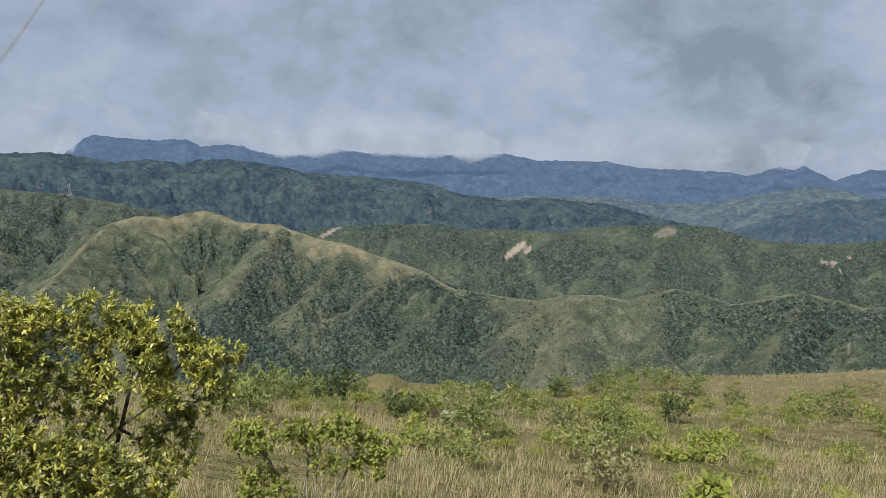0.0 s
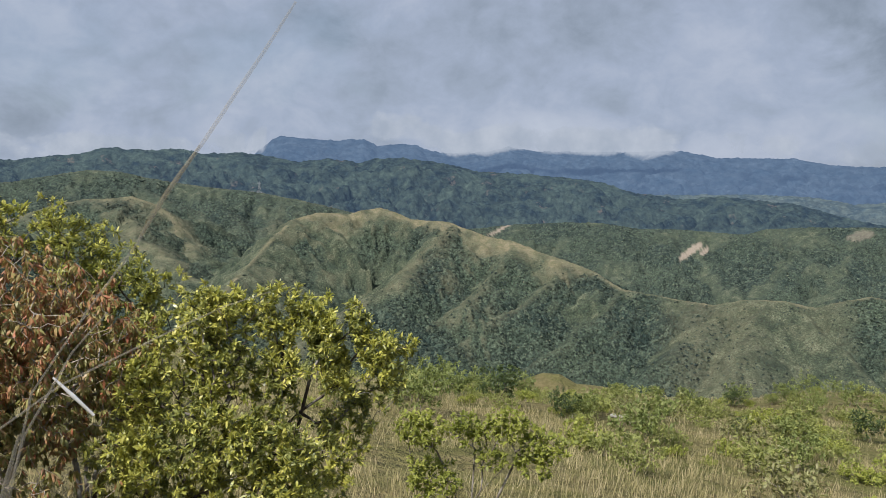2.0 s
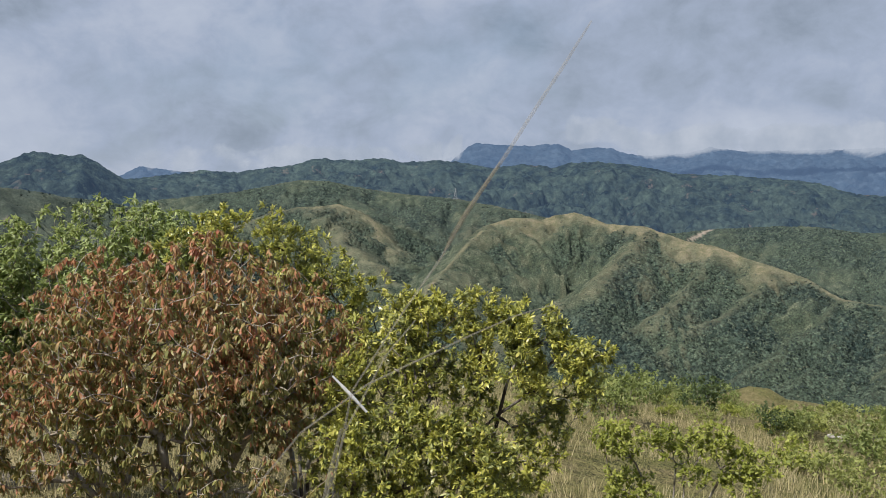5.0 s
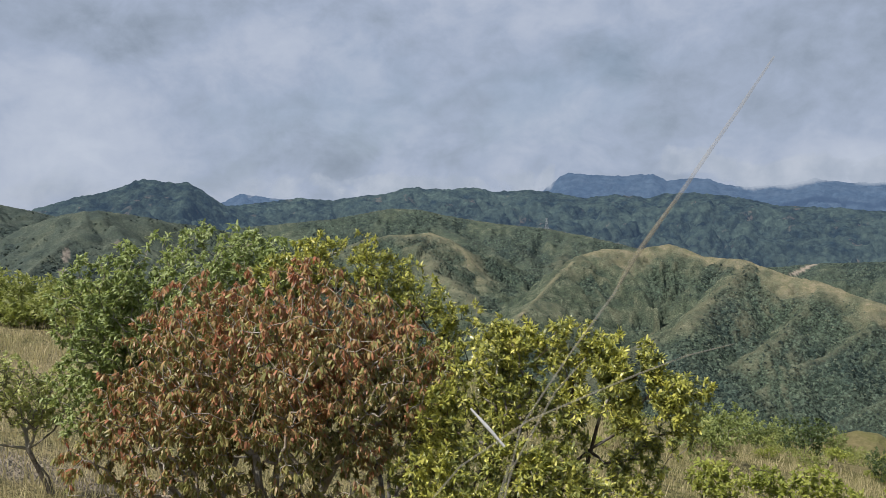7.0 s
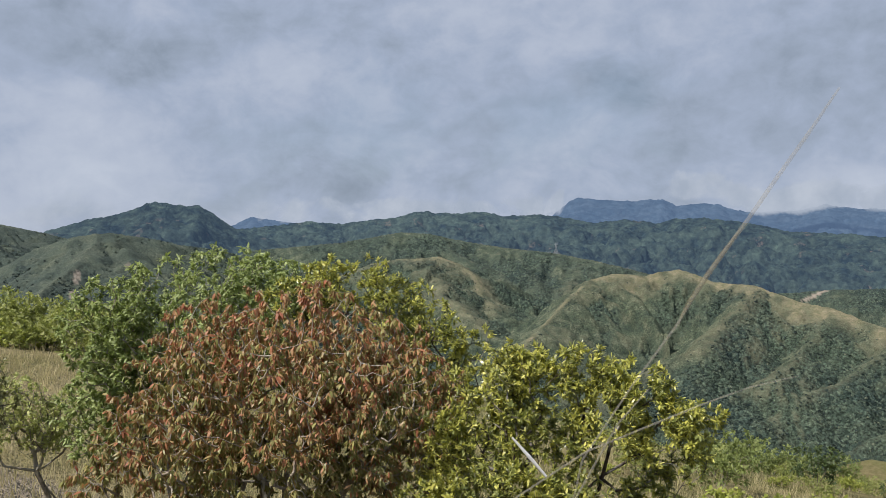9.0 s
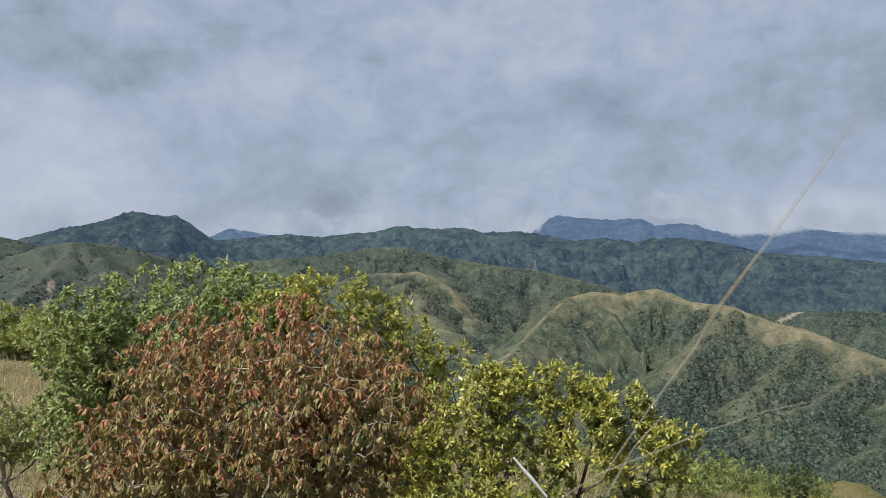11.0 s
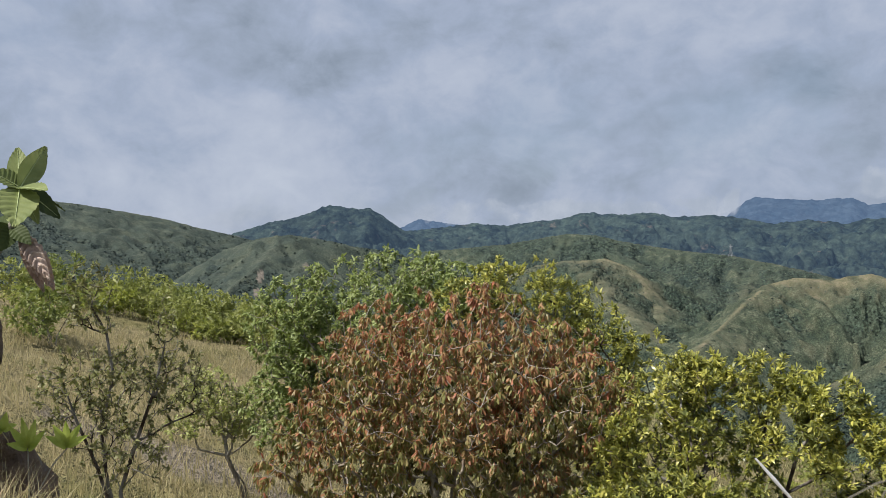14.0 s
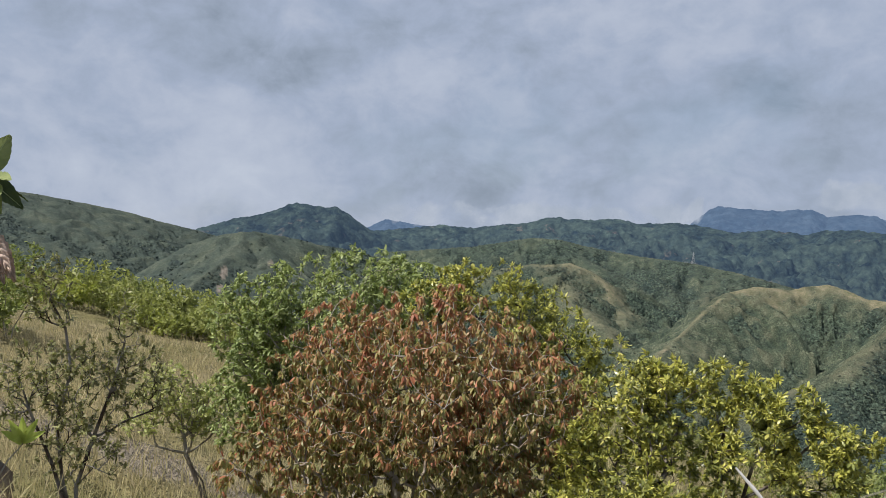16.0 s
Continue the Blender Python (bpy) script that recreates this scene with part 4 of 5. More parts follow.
plant("green_tree", b, grow(2, blobs_at(b, [(48.6, -6.0, 11.4, 1.7, 1.4, 1.15, 900), (54.4, -6.8, 11.1, 0.8, 0.8, 1.0, 400), (44.5, -4.2, 11.6, 0.95, 0.9, 0.72, 280), (55.4, -11.2, 11.0, 0.65, 0.6, 0.65, 170), (50, -11, 11.2, 1.2, 1.0, 0.7, 120)], 12.0),
      leaves=24, size=0.074, slim=0.34, droop=0.55, spread=0.8, gaps=-0.3, tip=0.0026, curl=0.25), M_BARK, L_GREEN,
      "dense round green-leaved tree standing behind the red one", "tree", "glossy mid-green leaves")
b = on_ground(36.5, 10.3)
plant("yellow_green_tree", b, grow(3, blobs_at(b, [(39.4, -3.2, 10.5, 0.72, 0.8, 0.42, 190), (42, -4.0, 10.6, 0.6, 0.6, 0.4, 110), (35.6, -5.3, 10.3, 0.66, 0.7, 0.5, 190), (32.4, -7.6, 10.1, 0.58, 0.6, 0.5, 170), (33.2, -11, 10.0, 0.8, 0.6, 0.7, 180), (31.5, -15.5, 9.8, 0.8, 0.6, 0.6, 150)], 9.0),
      leaves=24, size=0.068, slim=0.32, droop=0.0, spread=0.9, curl=0.22, gaps=-0.05, tip=0.0025), M_BARK_DARK, L_YELLOW,
      "tree with upright yellow-green leaf rosettes beside the red one", "tree", "yellow-green leaf rosettes", inner=(L_DEEP, "dark green older leaves", older(1, -0.14)))
b = on_ground(29.5, 8.6)
plant("yellow_green_tree", b, grow(4, blobs_at(b, [(29.3, -9.7, 8.5, 0.46, 0.5, 0.42, 130), (26.6, -8.7, 8.5, 0.38, 0.4, 0.26, 85), (27.0, -12.4, 8.4, 0.5, 0.5, 0.4, 140), (30.5, -14.5, 8.5, 0.6, 0.6, 0.6, 160), (28, -17.6, 7.9, 0.65, 0.45, 0.45, 170), (31.5, -20, 7.8, 0.6, 0.45, 0.45, 130), (32.3, -14.8, 8.3, 0.42, 0.45, 0.5, 110), (33.4, -18.4, 7.8, 0.5, 0.4, 0.35, 100)], 5.0),
      leaves=24, size=0.066, slim=0.32, droop=0.0, spread=0.9, curl=0.22, gaps=-0.03, tip=0.0025), M_BARK_DARK, L_YELLOW,
      "bright yellow-green leafy young tree on the grassy slope", "tree", "bright yellow-green leaf rosettes", inner=(L_DEEP, "dark green older leaves", older(2, -0.16)))
b = on_ground(26.3, 8.5)
sp = lambda a, e, d=8.4: tuple(spot(a, e, d, 4.0) - b)
plant("leaning_tree", b, grow(5, blobs_at(b, [(23.2, -9.4, 8.5, 0.34, 0.33, 0.38, 105), (19.8, -10.4, 8.4, 0.43, 0.39, 0.35, 131), (20.3, -12.6, 8.4, 0.62, 0.52, 0.34, 166), (16.4, -12, 8.4, 0.47, 0.33, 0.18, 77), (17.2, -14.4, 8.4, 0.44, 0.39, 0.36, 98), (23.3, -13.6, 8.4, 0.42, 0.45, 0.34, 87), (18.6, -17, 8.5, 0.39, 0.39, 0.34, 63), (24.6, -18.3, 7.9, 0.72, 0.52, 0.38, 192), (22, -20.5, 8.1, 0.59, 0.52, 0.34, 105), (25.8, -21.5, 7.7, 0.91, 0.52, 0.47, 227), (19.5, -19.5, 8.3, 0.39, 0.39, 0.27, 42)], 4.0),
      leaves=24, size=0.066, slim=0.32, droop=0.0, spread=0.9, curl=0.22, gaps=-0.1, girth=0.38, tip=0.0022,
      stems=[[sp(25.6, -21.5), sp(24.5, -18.3), sp(22.0, -16.2), sp(20.2, -15.1), sp(18.8, -13.5)], [sp(24.3, -19.0), sp(23.4, -15.5), sp(23.2, -11.8)], [sp(22.0, -16.4), sp(21.3, -13.8), sp(20.3, -12.0)]]), M_BARK_DARK, L_YELLOW,
      "open leaning tree with bare limbs and yellow-green leaf tufts", "tree", "loose yellow-green leaf tufts", inner=(L_DEEP, "dark green older leaves", older(3, -0.08)))
b = on_ground(66.6, 10.0)
sp = lambda a, e, d=10.0: tuple(spot(a, e, d, 14.0) - b)
plant("sparse_tree", b, grow(6, blobs_at(b, [(69.0, -9.0, 10, 0.55, 0.5, 0.42, 120), (65.8, -9.4, 10, 0.55, 0.5, 0.6, 150), (62.6, -9.4, 10, 0.42, 0.4, 0.5, 110), (68.0, -3.8, 10, 0.4, 0.3, 0.5, 80), (63.4, -5.8, 10, 0.2, 0.2, 0.42, 34), (66.0, -13.2, 9.9, 0.75, 0.5, 0.5, 110), (70.2, -11.6, 10, 0.3, 0.3, 0.2, 18)], 14.0),
      leaves=10, size=0.06, slim=0.4, droop=0.25, spread=0.9, gaps=-0.6, tip=0.003, wander=0.09, girth=0.36,
      stems=[[sp(67.0, -15.5), sp(67.4, -12.0), sp(66.6, -8.8), sp(67.0, -6.0), sp(67.9, -4.2)], [sp(66.2, -16.0), sp(65.2, -13.0), sp(64.2, -10.2), sp(63.4, -7.0)], [sp(67.6, -14.5), sp(69.0, -11.0), sp(69.6, -9.0)]]), M_BARK_DARK, L_BROWN,
      "sparse many-stemmed small tree with dark twigs and olive leaves", "tree", "thin olive-green leaves")
b = foot(58.2, -17.4, 14.5)
d58 = math.hypot(b.x, b.y)
sp = lambda a, e: tuple(spot(a, e, d58, 14.5) - b)
plant("crooked_tree", b, grow(7, blobs_at(b, [(60.6, -10.2, d58, 0.62, 0.5, 0.4, 190), (57.6, -11.4, d58, 0.5, 0.45, 0.45, 170), (62.0, -12.4, d58, 0.42, 0.35, 0.2, 50), (59.2, -12.2, d58, 0.5, 0.4, 0.3, 80)], 14.5),
      leaves=11, size=0.06, slim=0.42, droop=0.0, spread=0.9, gaps=-0.6, tip=0.003, girth=0.38,
      stems=[[sp(58.3, -16.2), sp(59.2, -15.0), sp(59.5, -14.5), sp(58.9, -14.2), sp(57.9, -13.5), sp(57.3, -12.4)], [sp(59.4, -14.4), sp(61.2, -13.9), sp(62.8, -13.4)]]), M_BARK, L_PALE,
      "small crooked tree with a kinked grey trunk and pale green leaves", "tree", "pale green small leaves")
b = on_ground(9.5, 13.0)
plant("lime_shrub", b, grow(8, blobs_at(b, [(13.6, -17.6, 13, 0.48, 0.45, 0.32, 130), (10.6, -17.6, 13, 0.4, 0.35, 0.28, 80), (7.4, -17.4, 13, 0.55, 0.4, 0.28, 140), (4.6, -18.6, 13, 0.45, 0.35, 0.28, 110), (13.0, -20.8, 12.9, 0.6, 0.4, 0.4, 140), (8.5, -19.6, 12.9, 0.4, 0.3, 0.2, 40), (5.6, -20.0, 12.9, 0.4, 0.3, 0.25, 50)], 1.0),
      leaves=10, size=0.078, slim=0.46, droop=0.05, spread=0.9, gaps=-0.25, tip=0.0025, low=0.35, girth=0.38), M_BARK, L_LIME,
      "open lime-green shrub with thin bare stems in dry grass", "shrub", "lime-green soft leaves")
for az, el, size in ((-19.0, -20.6, 0.8), (-27.4, -20.9, 0.7), (-17.6, -21.9, 0.45)):
    b = on_ground(az, 13.6)
    h = spot(az, el, 13.6).z - b.z
    plant("broadleaf_sapling", b, grow(9, [((0, 0, h), (0.42 * size, 0.4 * size, 0.22 * size), 14), ((0.1, 0, h * 0.75), (0.3 * size, 0.3 * size, 0.2 * size), 8)], leaves=9, size=0.24, slim=0.36, droop=0.0, spread=0.85, gaps=-1, tip=0.006),
          M_BARK, L_LIME, "broad-leaved bright green sapling in dry grass", "sapling", "broad bright green leaves", "saplings on the slope")

# ---- shrubs over the slope: a few grown forms, each stood in many places ----
FORMS = {}


def shrub_form(key, name, seed, leaf, label, height, width, tufts, leaves, size, slim, bark=M_BARK, droop=0.0):
    blobs = []
    rng = random.Random(seed)
    for i in range(4):
        a = i * 1.57 + rng.uniform(-0.5, 0.5)
        blobs.append(((0.24 * width * math.cos(a), 0.24 * width * math.sin(a), height * rng.uniform(0.3, 0.66)), (width * 0.3, width * 0.3, height * 0.36), tufts // 4))
    ob = plant(name, (0, 0, 0), grow(seed, blobs, leaves=leaves, size=size, slim=slim, droop=droop, gaps=-0.55, tip=0.002, low=0.2, simple=True), bark, leaf, label, "shrub", group="shrubs on the slope")
    FORMS[key] = [ob, False]


shrub_form("scrub_a", "scrub_bush", 21, L_SCRUB, "low spreading green scrub bush in the grass", 0.9, 2.1, 124, 6, 0.13, 0.5)
shrub_form("scrub_b", "scrub_bush", 22, L_SCRUB, "loose pale green scrub bush on the slope", 1.5, 1.8, 124, 6, 0.13, 0.48)
shrub_form("scrub_c", "scrub_bush", 23, L_LIME, "bright lime-green scrub bush on the slope", 0.8, 1.6, 108, 7, 0.13, 0.5)
shrub_form("dark_a", "dark_bush", 24, L_DARK, "dense dark green bush on the grassy slope", 1.7, 1.9, 128, 8, 0.14, 0.45)
shrub_form("mid_a", "green_bush", 25, L_BUSH, "rounded mid-green bush on the grassy slope", 1.6, 2.0, 128, 8, 0.14, 0.45)
shrub_form("tree_a", "slope_tree", 26, L_BUSH, "small leafy tree at the edge of the slope", 3.0, 2.6, 150, 8, 0.15, 0.45)
shrub_form("olive_a", "olive_bush", 27, L_BROWN, "olive-green bush on the dry slope", 1.2, 1.9, 124, 6, 0.13, 0.45)


def stand(key, place, scale, turn):
    entry = FORMS[key]
    ob, used = entry
    m = pose(place[0], place[1], place[2] - 0.03, 0, 0, turn) @ Matrix.Scale(scale, 4)
    if not used:
        ob.matrix_basis, entry[1] = m, True
        return ob
    made = copy_thing(ob, m)
    made.matrix_basis = m
    return made


MATS = []


def scatter(key, place, scale, turn):
    """Near bushes stand singly; those far down the slope join one mass of scrub."""
    if math.hypot(place[0], place[1]) < 46:
        stand(key, place, scale, turn)
    else:
        MATS.append((key, place, scale, turn))


def scrub_mass(name, label):
    slots, co, faces, slot, at = [], [], [], [], 0
    for key, place, scale, turn in MATS:
        m = np.array(pose(place[0], place[1], place[2] - 0.03, 0, 0, turn) @ Matrix.Scale(scale, 4))
        for ob in FORMS[key][0].children:
            me = ob.data
            v = np.empty(len(me.vertices) * 3, np.float32)
            me.vertices.foreach_get("co", v)
            f = np.empty(len(me.loops), np.int32)
            me.loops.foreach_get("vertex_index", f)
            if len(f) != 3 * len(me.polygons):
                f = f.reshape(-1, 4)[:, [0, 1, 2, 0, 2, 3]].reshape(-1)
            mat = me.materials[0]
            if mat not in slots:
                slots.append(mat)
            co.append(v.reshape(-1, 3) @ m[:3, :3].T + m[:3, 3])
            faces.append(f.reshape(-1, 3) + at)
            slot.append(np.full(len(f) // 3, slots.index(mat), np.int32))
            at += len(v) // 3
    me = bpy.data.meshes.new(name)
    fill_mesh(me, np.concatenate(co), np.concatenate(faces))
    for mat in slots:
        me.materials.append(mat)
    me.polygons.foreach_set("material_index", np.concatenate(slot))
    return tagged(new(name, me), label, "scrub", kind="stuff")


# bushes that stand out singly
for key, az, el, scale in (("dark_a", 7.9, -16.0, 1.15), ("mid_a", 6.2, -15.5, 1.3), ("dark_a", -8.2, -15.25, 1.0), ("dark_a", -16.4, -16.5, 0.95), ("mid_a", -17.6, -14.6, 1.25), ("tree_a", -12.4, -14.6, 1.05), ("tree_a", -13.8, -14.5, 0.9), ("mid_a", -15.2, -14.4, 1.3), ("mid_a", -11.5, -14.7, 1.2), ("scrub_b", -16.4, -14.3, 1.3),
                           ("dark_a", 3.2, -16.9, 0.8), ("mid_a", 1.9, -16.7, 0.8), ("olive_a", -2.6, -16.6, 1.2), ("olive_a", -3.8, -16.5, 1.3), ("dark_a", -20.2, -15.3, 0.8), ("mid_a", -10.6, -14.9, 0.7), ("scrub_b", -24.4, -15.0, 1.3), ("tree_a", -25.2, -14.9, 0.6), ("olive_a", -27, -15.4, 1.4),
                           ("mid_a", 12.5, -15.6, 1.2), ("mid_a", 10.6, -15.6, 1.1), ("scrub_b", 14.2, -15.7, 1.2), ("olive_a", -9.2, -17.8, 1.2), ("dark_a", -8.8, -17.4, 0.6), ("mid_a", -0.5, -15.9, 0.7), ("mid_a", -6.0, -15.6, 0.7), ("scrub_a", -12.0, -17.0, 1.3), ("scrub_a", -10.2, -19.3, 1.1), ("olive_a", -11.6, -21.2, 1.2),
                           ("scrub_c", 2.0, -18.6, 1.1), ("scrub_a", 0.2, -19.2, 1.0), ("scrub_b", -1.8, -20.2, 0.8), ("mid_a", 70.3, -6.6, 1.5), ("scrub_b", 71.5, -5.8, 1.4), ("mid_a", 70.3, -3.9, 1.9), ("scrub_c", 58.3, -5.9, 1.1)):
    stand(key, foot(az, el), scale, az * 37 % 360)
# the thicket on the shoulder
rng = random.Random(5)
for i in range(60):
    az = rng.uniform(54, 73)
    d = rng.uniform(42, 92) if az < 66 else rng.uniform(58, 100)
    scatter(rng.choice(("scrub_b", "scrub_b", "scrub_a", "scrub_c", "mid_a", "olive_a")), on_ground(az, d), rng.uniform(1.0, 1.75), rng.uniform(0, 360))
for i in range(32):
    az = rng.uniform(56, 66.5)
    scatter(rng.choice(("scrub_b", "scrub_b", "scrub_c", "scrub_c", "scrub_a")), on_ground(az, rng.uniform(34, 50) + (az - 56) * 1.2), rng.uniform(1.5, 2.2), rng.uniform(0, 360))
for i in range(16):
    az = rng.uniform(60.5, 72)
    scatter(rng.choice(("scrub_b", "scrub_b", "scrub_c")), on_ground(az, rng.uniform(44, 64)), rng.uniform(1.7, 2.5), rng.uniform(0, 360))
# low mats of scrub on the dry slope
for i in range(110):
    scatter(rng.choice(("scrub_a", "scrub_c")), on_ground(rng.uniform(-32, 6), rng.uniform(22, 78)), rng.uniform(0.35, 0.85), rng.uniform(0, 360))
for i in range(170):
    az, d = rng.uniform(-32, 16), 24 + 62 * rng.random() ** 0.85
    if (d > 58 and (az < -13 or 1 < az < 9)) or noise.noise(Vector((az / 5, d / 9, 7))) < -0.1:
        continue
    scatter(rng.choice(("scrub_a", "scrub_c", "scrub_b", "mid_a", "scrub_a", "scrub_b")), on_ground(az, d), rng.uniform(0.6, 1.3), rng.uniform(0, 360))
# scattered scrub
for i in range(200):
    az, d = rng.uniform(-32, 50), 24 + 72 * rng.random() ** 0.8
    p = on_ground(az, d)
    if noise.noise(Vector((p.x / 14, p.y / 14, 3))) < -0.12 or (d > 60 and (az < -14 or 1 < az < 9)):
        continue
    scatter(rng.choice(("scrub_a", "scrub_a", "scrub_b", "scrub_c", "scrub_c", "scrub_c", "olive_a")), p, rng.uniform(0.4, 0.95), rng.uniform(0, 360))
scrub_mass("scrub", "low green scrub covering the far part of the grassy slope")


# ---- grass ----
def grass_patch(name, seed, count, az0, az1, r0, r1, height, width, blades, label, bias=1.0):
    rg = np.random.RandomState(seed)
    az = rg.uniform(az0, az1, count)
    r = r0 + (r1 - r0) * rg.uniform(0, 1, count) ** bias
    x, y = polar(az, r)
    keep = perlin(x / 5.0 + 3, y / 5.0) > -0.35
    az, r, x, y = az[keep], r[keep], x[keep], y[keep]
    z = home_slope(az, r)
    n = len(az) * blades
    p = np.repeat(np.stack([x, y, z - 0.02], -1), blades, 0) + rg.normal(size=(n, 3)) * np.array([0.12, 0.12, 0])
    h = height * rg.uniform(0.45, 1.2, n)
    lean = rg.normal(size=(n, 3)) * 0.28 * h[:, None]
    lean[:, 2] = h
    lean[:, 0] += 0.12 * h
    side = unit(np.stack([rg.normal(size=n), rg.normal(size=n), np.zeros(n)], -1)) * (width * rg.uniform(0.6, 1.4, n))[:, None]
    mid = p + lean * 0.55 + np.array([0, 0, 0.06]) * h[:, None]
    tip = p + lean
    co = np.stack([p - side, p + side, mid + side * 0.7, mid - side * 0.7, tip], 1).reshape(-1, 3)
    b5 = np.arange(n)[:, None] * 5
    faces = np.concatenate([b5 + [0, 1, 2], b5 + [0, 2, 3], b5 + [3, 2, 4]], 1).reshape(-1, 3)
    me = bpy.data.meshes.new(name)
    fill_mesh(me, co, faces)
    me.materials.append(M_GRASS)
    return tagged(new(name, me), label, "grass", kind="stuff")


grass_patch("grass", 31, 12000, -33, 77, 7, 34, 0.36, 0.006, 6, "dry straw-coloured grass on the near slope", 0.8)
grass_patch("grass", 32, 20000, -33, 77, 28, 98, 0.34, 0.010, 3, "dry straw-coloured grass over the hillside", 0.8)


# ---- far woods ----
def woods(seed, tries):
    rg = np.random.RandomState(seed)
    az, r = rg.uniform(-31.5, 75, tries), 540 + 960 * rg.uniform(0, 1, tries)
    z, forest, straw, bare, near, haze_tint = land(az, r)
    facing = land(az, r + 6)[0] > z + 0.6
    keep = (rg.uniform(0, 1, tries) < forest * 0.75 + 0.34 * smooth(56, 46, az) + 0.04) & (rg.uniform(0, 1, tries) > 0.3 * haze_tint * (az > 40)) & (rg.uniform(0, 1, tries) > straw * 1.25) & (bare < 0.2) & (near < 0.5) & facing
    az, r, z, wood = az[keep], r[keep], z[keep], forest[keep]
    x, y = polar(az, r)
    n, k = len(x), 8
    s = rg.uniform(0.5, 1.55, n) * np.where(wood > 0.5, 1.0, 0.75)
    at = unit(rg.normal(size=(n, k, 3))) * rg.uniform(0.35, 1.0, (n, k, 1))
    at[..., 2] = np.abs(at[..., 2]) * 0.85
    mid = np.stack([x, y, z + 0.1 * s], -1)[:, None] + at * s[:, None, None]
    out = unit(at + np.array([0, 0, 0.25]) + 0.35 * rg.normal(size=(n, k, 3)))
    side = unit(np.cross(out, rg.normal(size=(n, k, 3))))
    other = np.cross(out, side)
    w = (s[:, None] * rg.uniform(0.5, 0.9, (n, k)))[..., None]
    co = np.stack([mid + side * w, mid - side * w * 0.6 + other * w * 0.8, mid - side * w * 0.5 - other * w * 0.85], 2)
    faces = np.arange(n * k * 3).reshape(-1, 3)
    me = bpy.data.meshes.new("woods")
    fill_mesh(me, co.reshape(-1, 3), faces)
    tone = np.clip(rg.beta(1.1, 1.5, n) * (0.75 + 0.25 * wood) + 0.18 * perlin(x / 45, y / 45), 0, 1)
    at = me.attributes.new("tone", "FLOAT", "POINT")
    at.data.foreach_set("value", np.repeat(tone, k * 3).astype(np.float32))
    me.materials.append(L_FAR)
    return tagged(new("woods", me), "scattered dark green trees over the far hills", "woods", kind="stuff")


woods(41, 150000)


# ---- the rocky mound beside the viewpoint ----
def boulder(name, place, radii, seed, label, turn=(0, 0, 0)):
    bm = bmesh.new()
    bmesh.ops.create_icosphere(bm, subdivisions=4, radius=1.0)
    for v in bm.verts:
        c = v.co.copy()
        k = 1 + 0.22 * noise.noise(c * 1.1 + Vector((seed, 0, 0))) + 0.10 * noise.noise(c * 2.7 + Vector((0, seed, 0))) + 0.09 * noise.noise(c * 6 + Vector((0, 0, seed))) + 0.055 * noise.noise(c * 15 + Vector((seed, 0, seed)))
        for ax in (Vector((0.8, 0.2, 0.5)), Vector((-0.5, 0.7, 0.3)), Vector((0.1, -0.9, 0.2)), Vector((0.3, 0.3, -0.9))):
            over = c.dot(ax.normalized()) - 0.72
            if over > 0:
                k -= over * 0.8
        v.co = Vector((c.x * radii[0], c.y * radii[1], c.z * radii[2])) * k
    me = bpy.data.meshes.new(name)
    bm.to_mesh(me)
    bm.free()
    me.materials.append(M_ROCK)
    me.polygons.foreach_set("use_smooth", np.ones(len(me.polygons), bool))
    ob = new(name, me)
    ob.matrix_basis = pose(*place, *turn)
    return tagged(ob, label, "boulder", "boulders by the viewpoint")


p = spot(77.3, -14.6, 3.5, 14.5)
boulder("boulder", p, (0.42, 0.42, 0.54), 3, "weathered dark brown boulder with dry grass over it", (0, -14, 70))
p = spot(77.2, -6.0, 3.3, 14.5)
boulder("boulder", p, (0.22, 0.3, 0.26), 8, "dark brown boulder perched on the mound", (0, 0, 40))
p = spot(81.5, -11.5, 3.7, 14.5)
boulder("boulder", p, (0.42, 0.5, 0.5), 5, "large dark brown boulder on the grassy mound", (0, 0, 10))


def tuft(name, base, count, height, width, spread, seed, label, out=(0, 0)):
    rg = np.random.RandomState(seed)
    p = rg.normal(size=(count, 3)) * spread * np.array([1, 1, 0.15])
    d = np.stack([rg.normal(size=count) * 0.35 + out[0], rg.normal(size=count) * 0.35 + out[1], np.ones(count)], -1)
    h = height * rg.uniform(0.5, 1.2, count)
    co, faces = leaf_blades(p, d, rg.normal(size=(count, 3)), h, width * rg.uniform(0.6, 1.4, count), bend=0.45)
    ob = new(name)
    ob.location = base
    tagged(part("grass_clump", co, faces, M_GRASS, ob), kind="stuff")
    return tagged(ob, label, "grass tuft", "grass tufts on the mound")


tuft("grass_tuft", spot(74.2, -19.6, 2.7, 14.5), 900, 0.25, 0.003, 0.09, 51, "tuft of dry yellow grass by the boulder", (0.1, 0.1))
tuft("grass_tuft", spot(74.6, -12.6, 3.2, 14.5), 60, 0.12, 0.008, 0.07, 52, "dry brown grass hanging over the boulder", (0.3, 0.1))
tuft("grass_tuft", spot(73.2, -20.6, 2.7, 14.5), 500, 0.18, 0.003, 0.10, 53, "tuft of dry yellow grass at the boulder's foot", (0.1, 0.0))


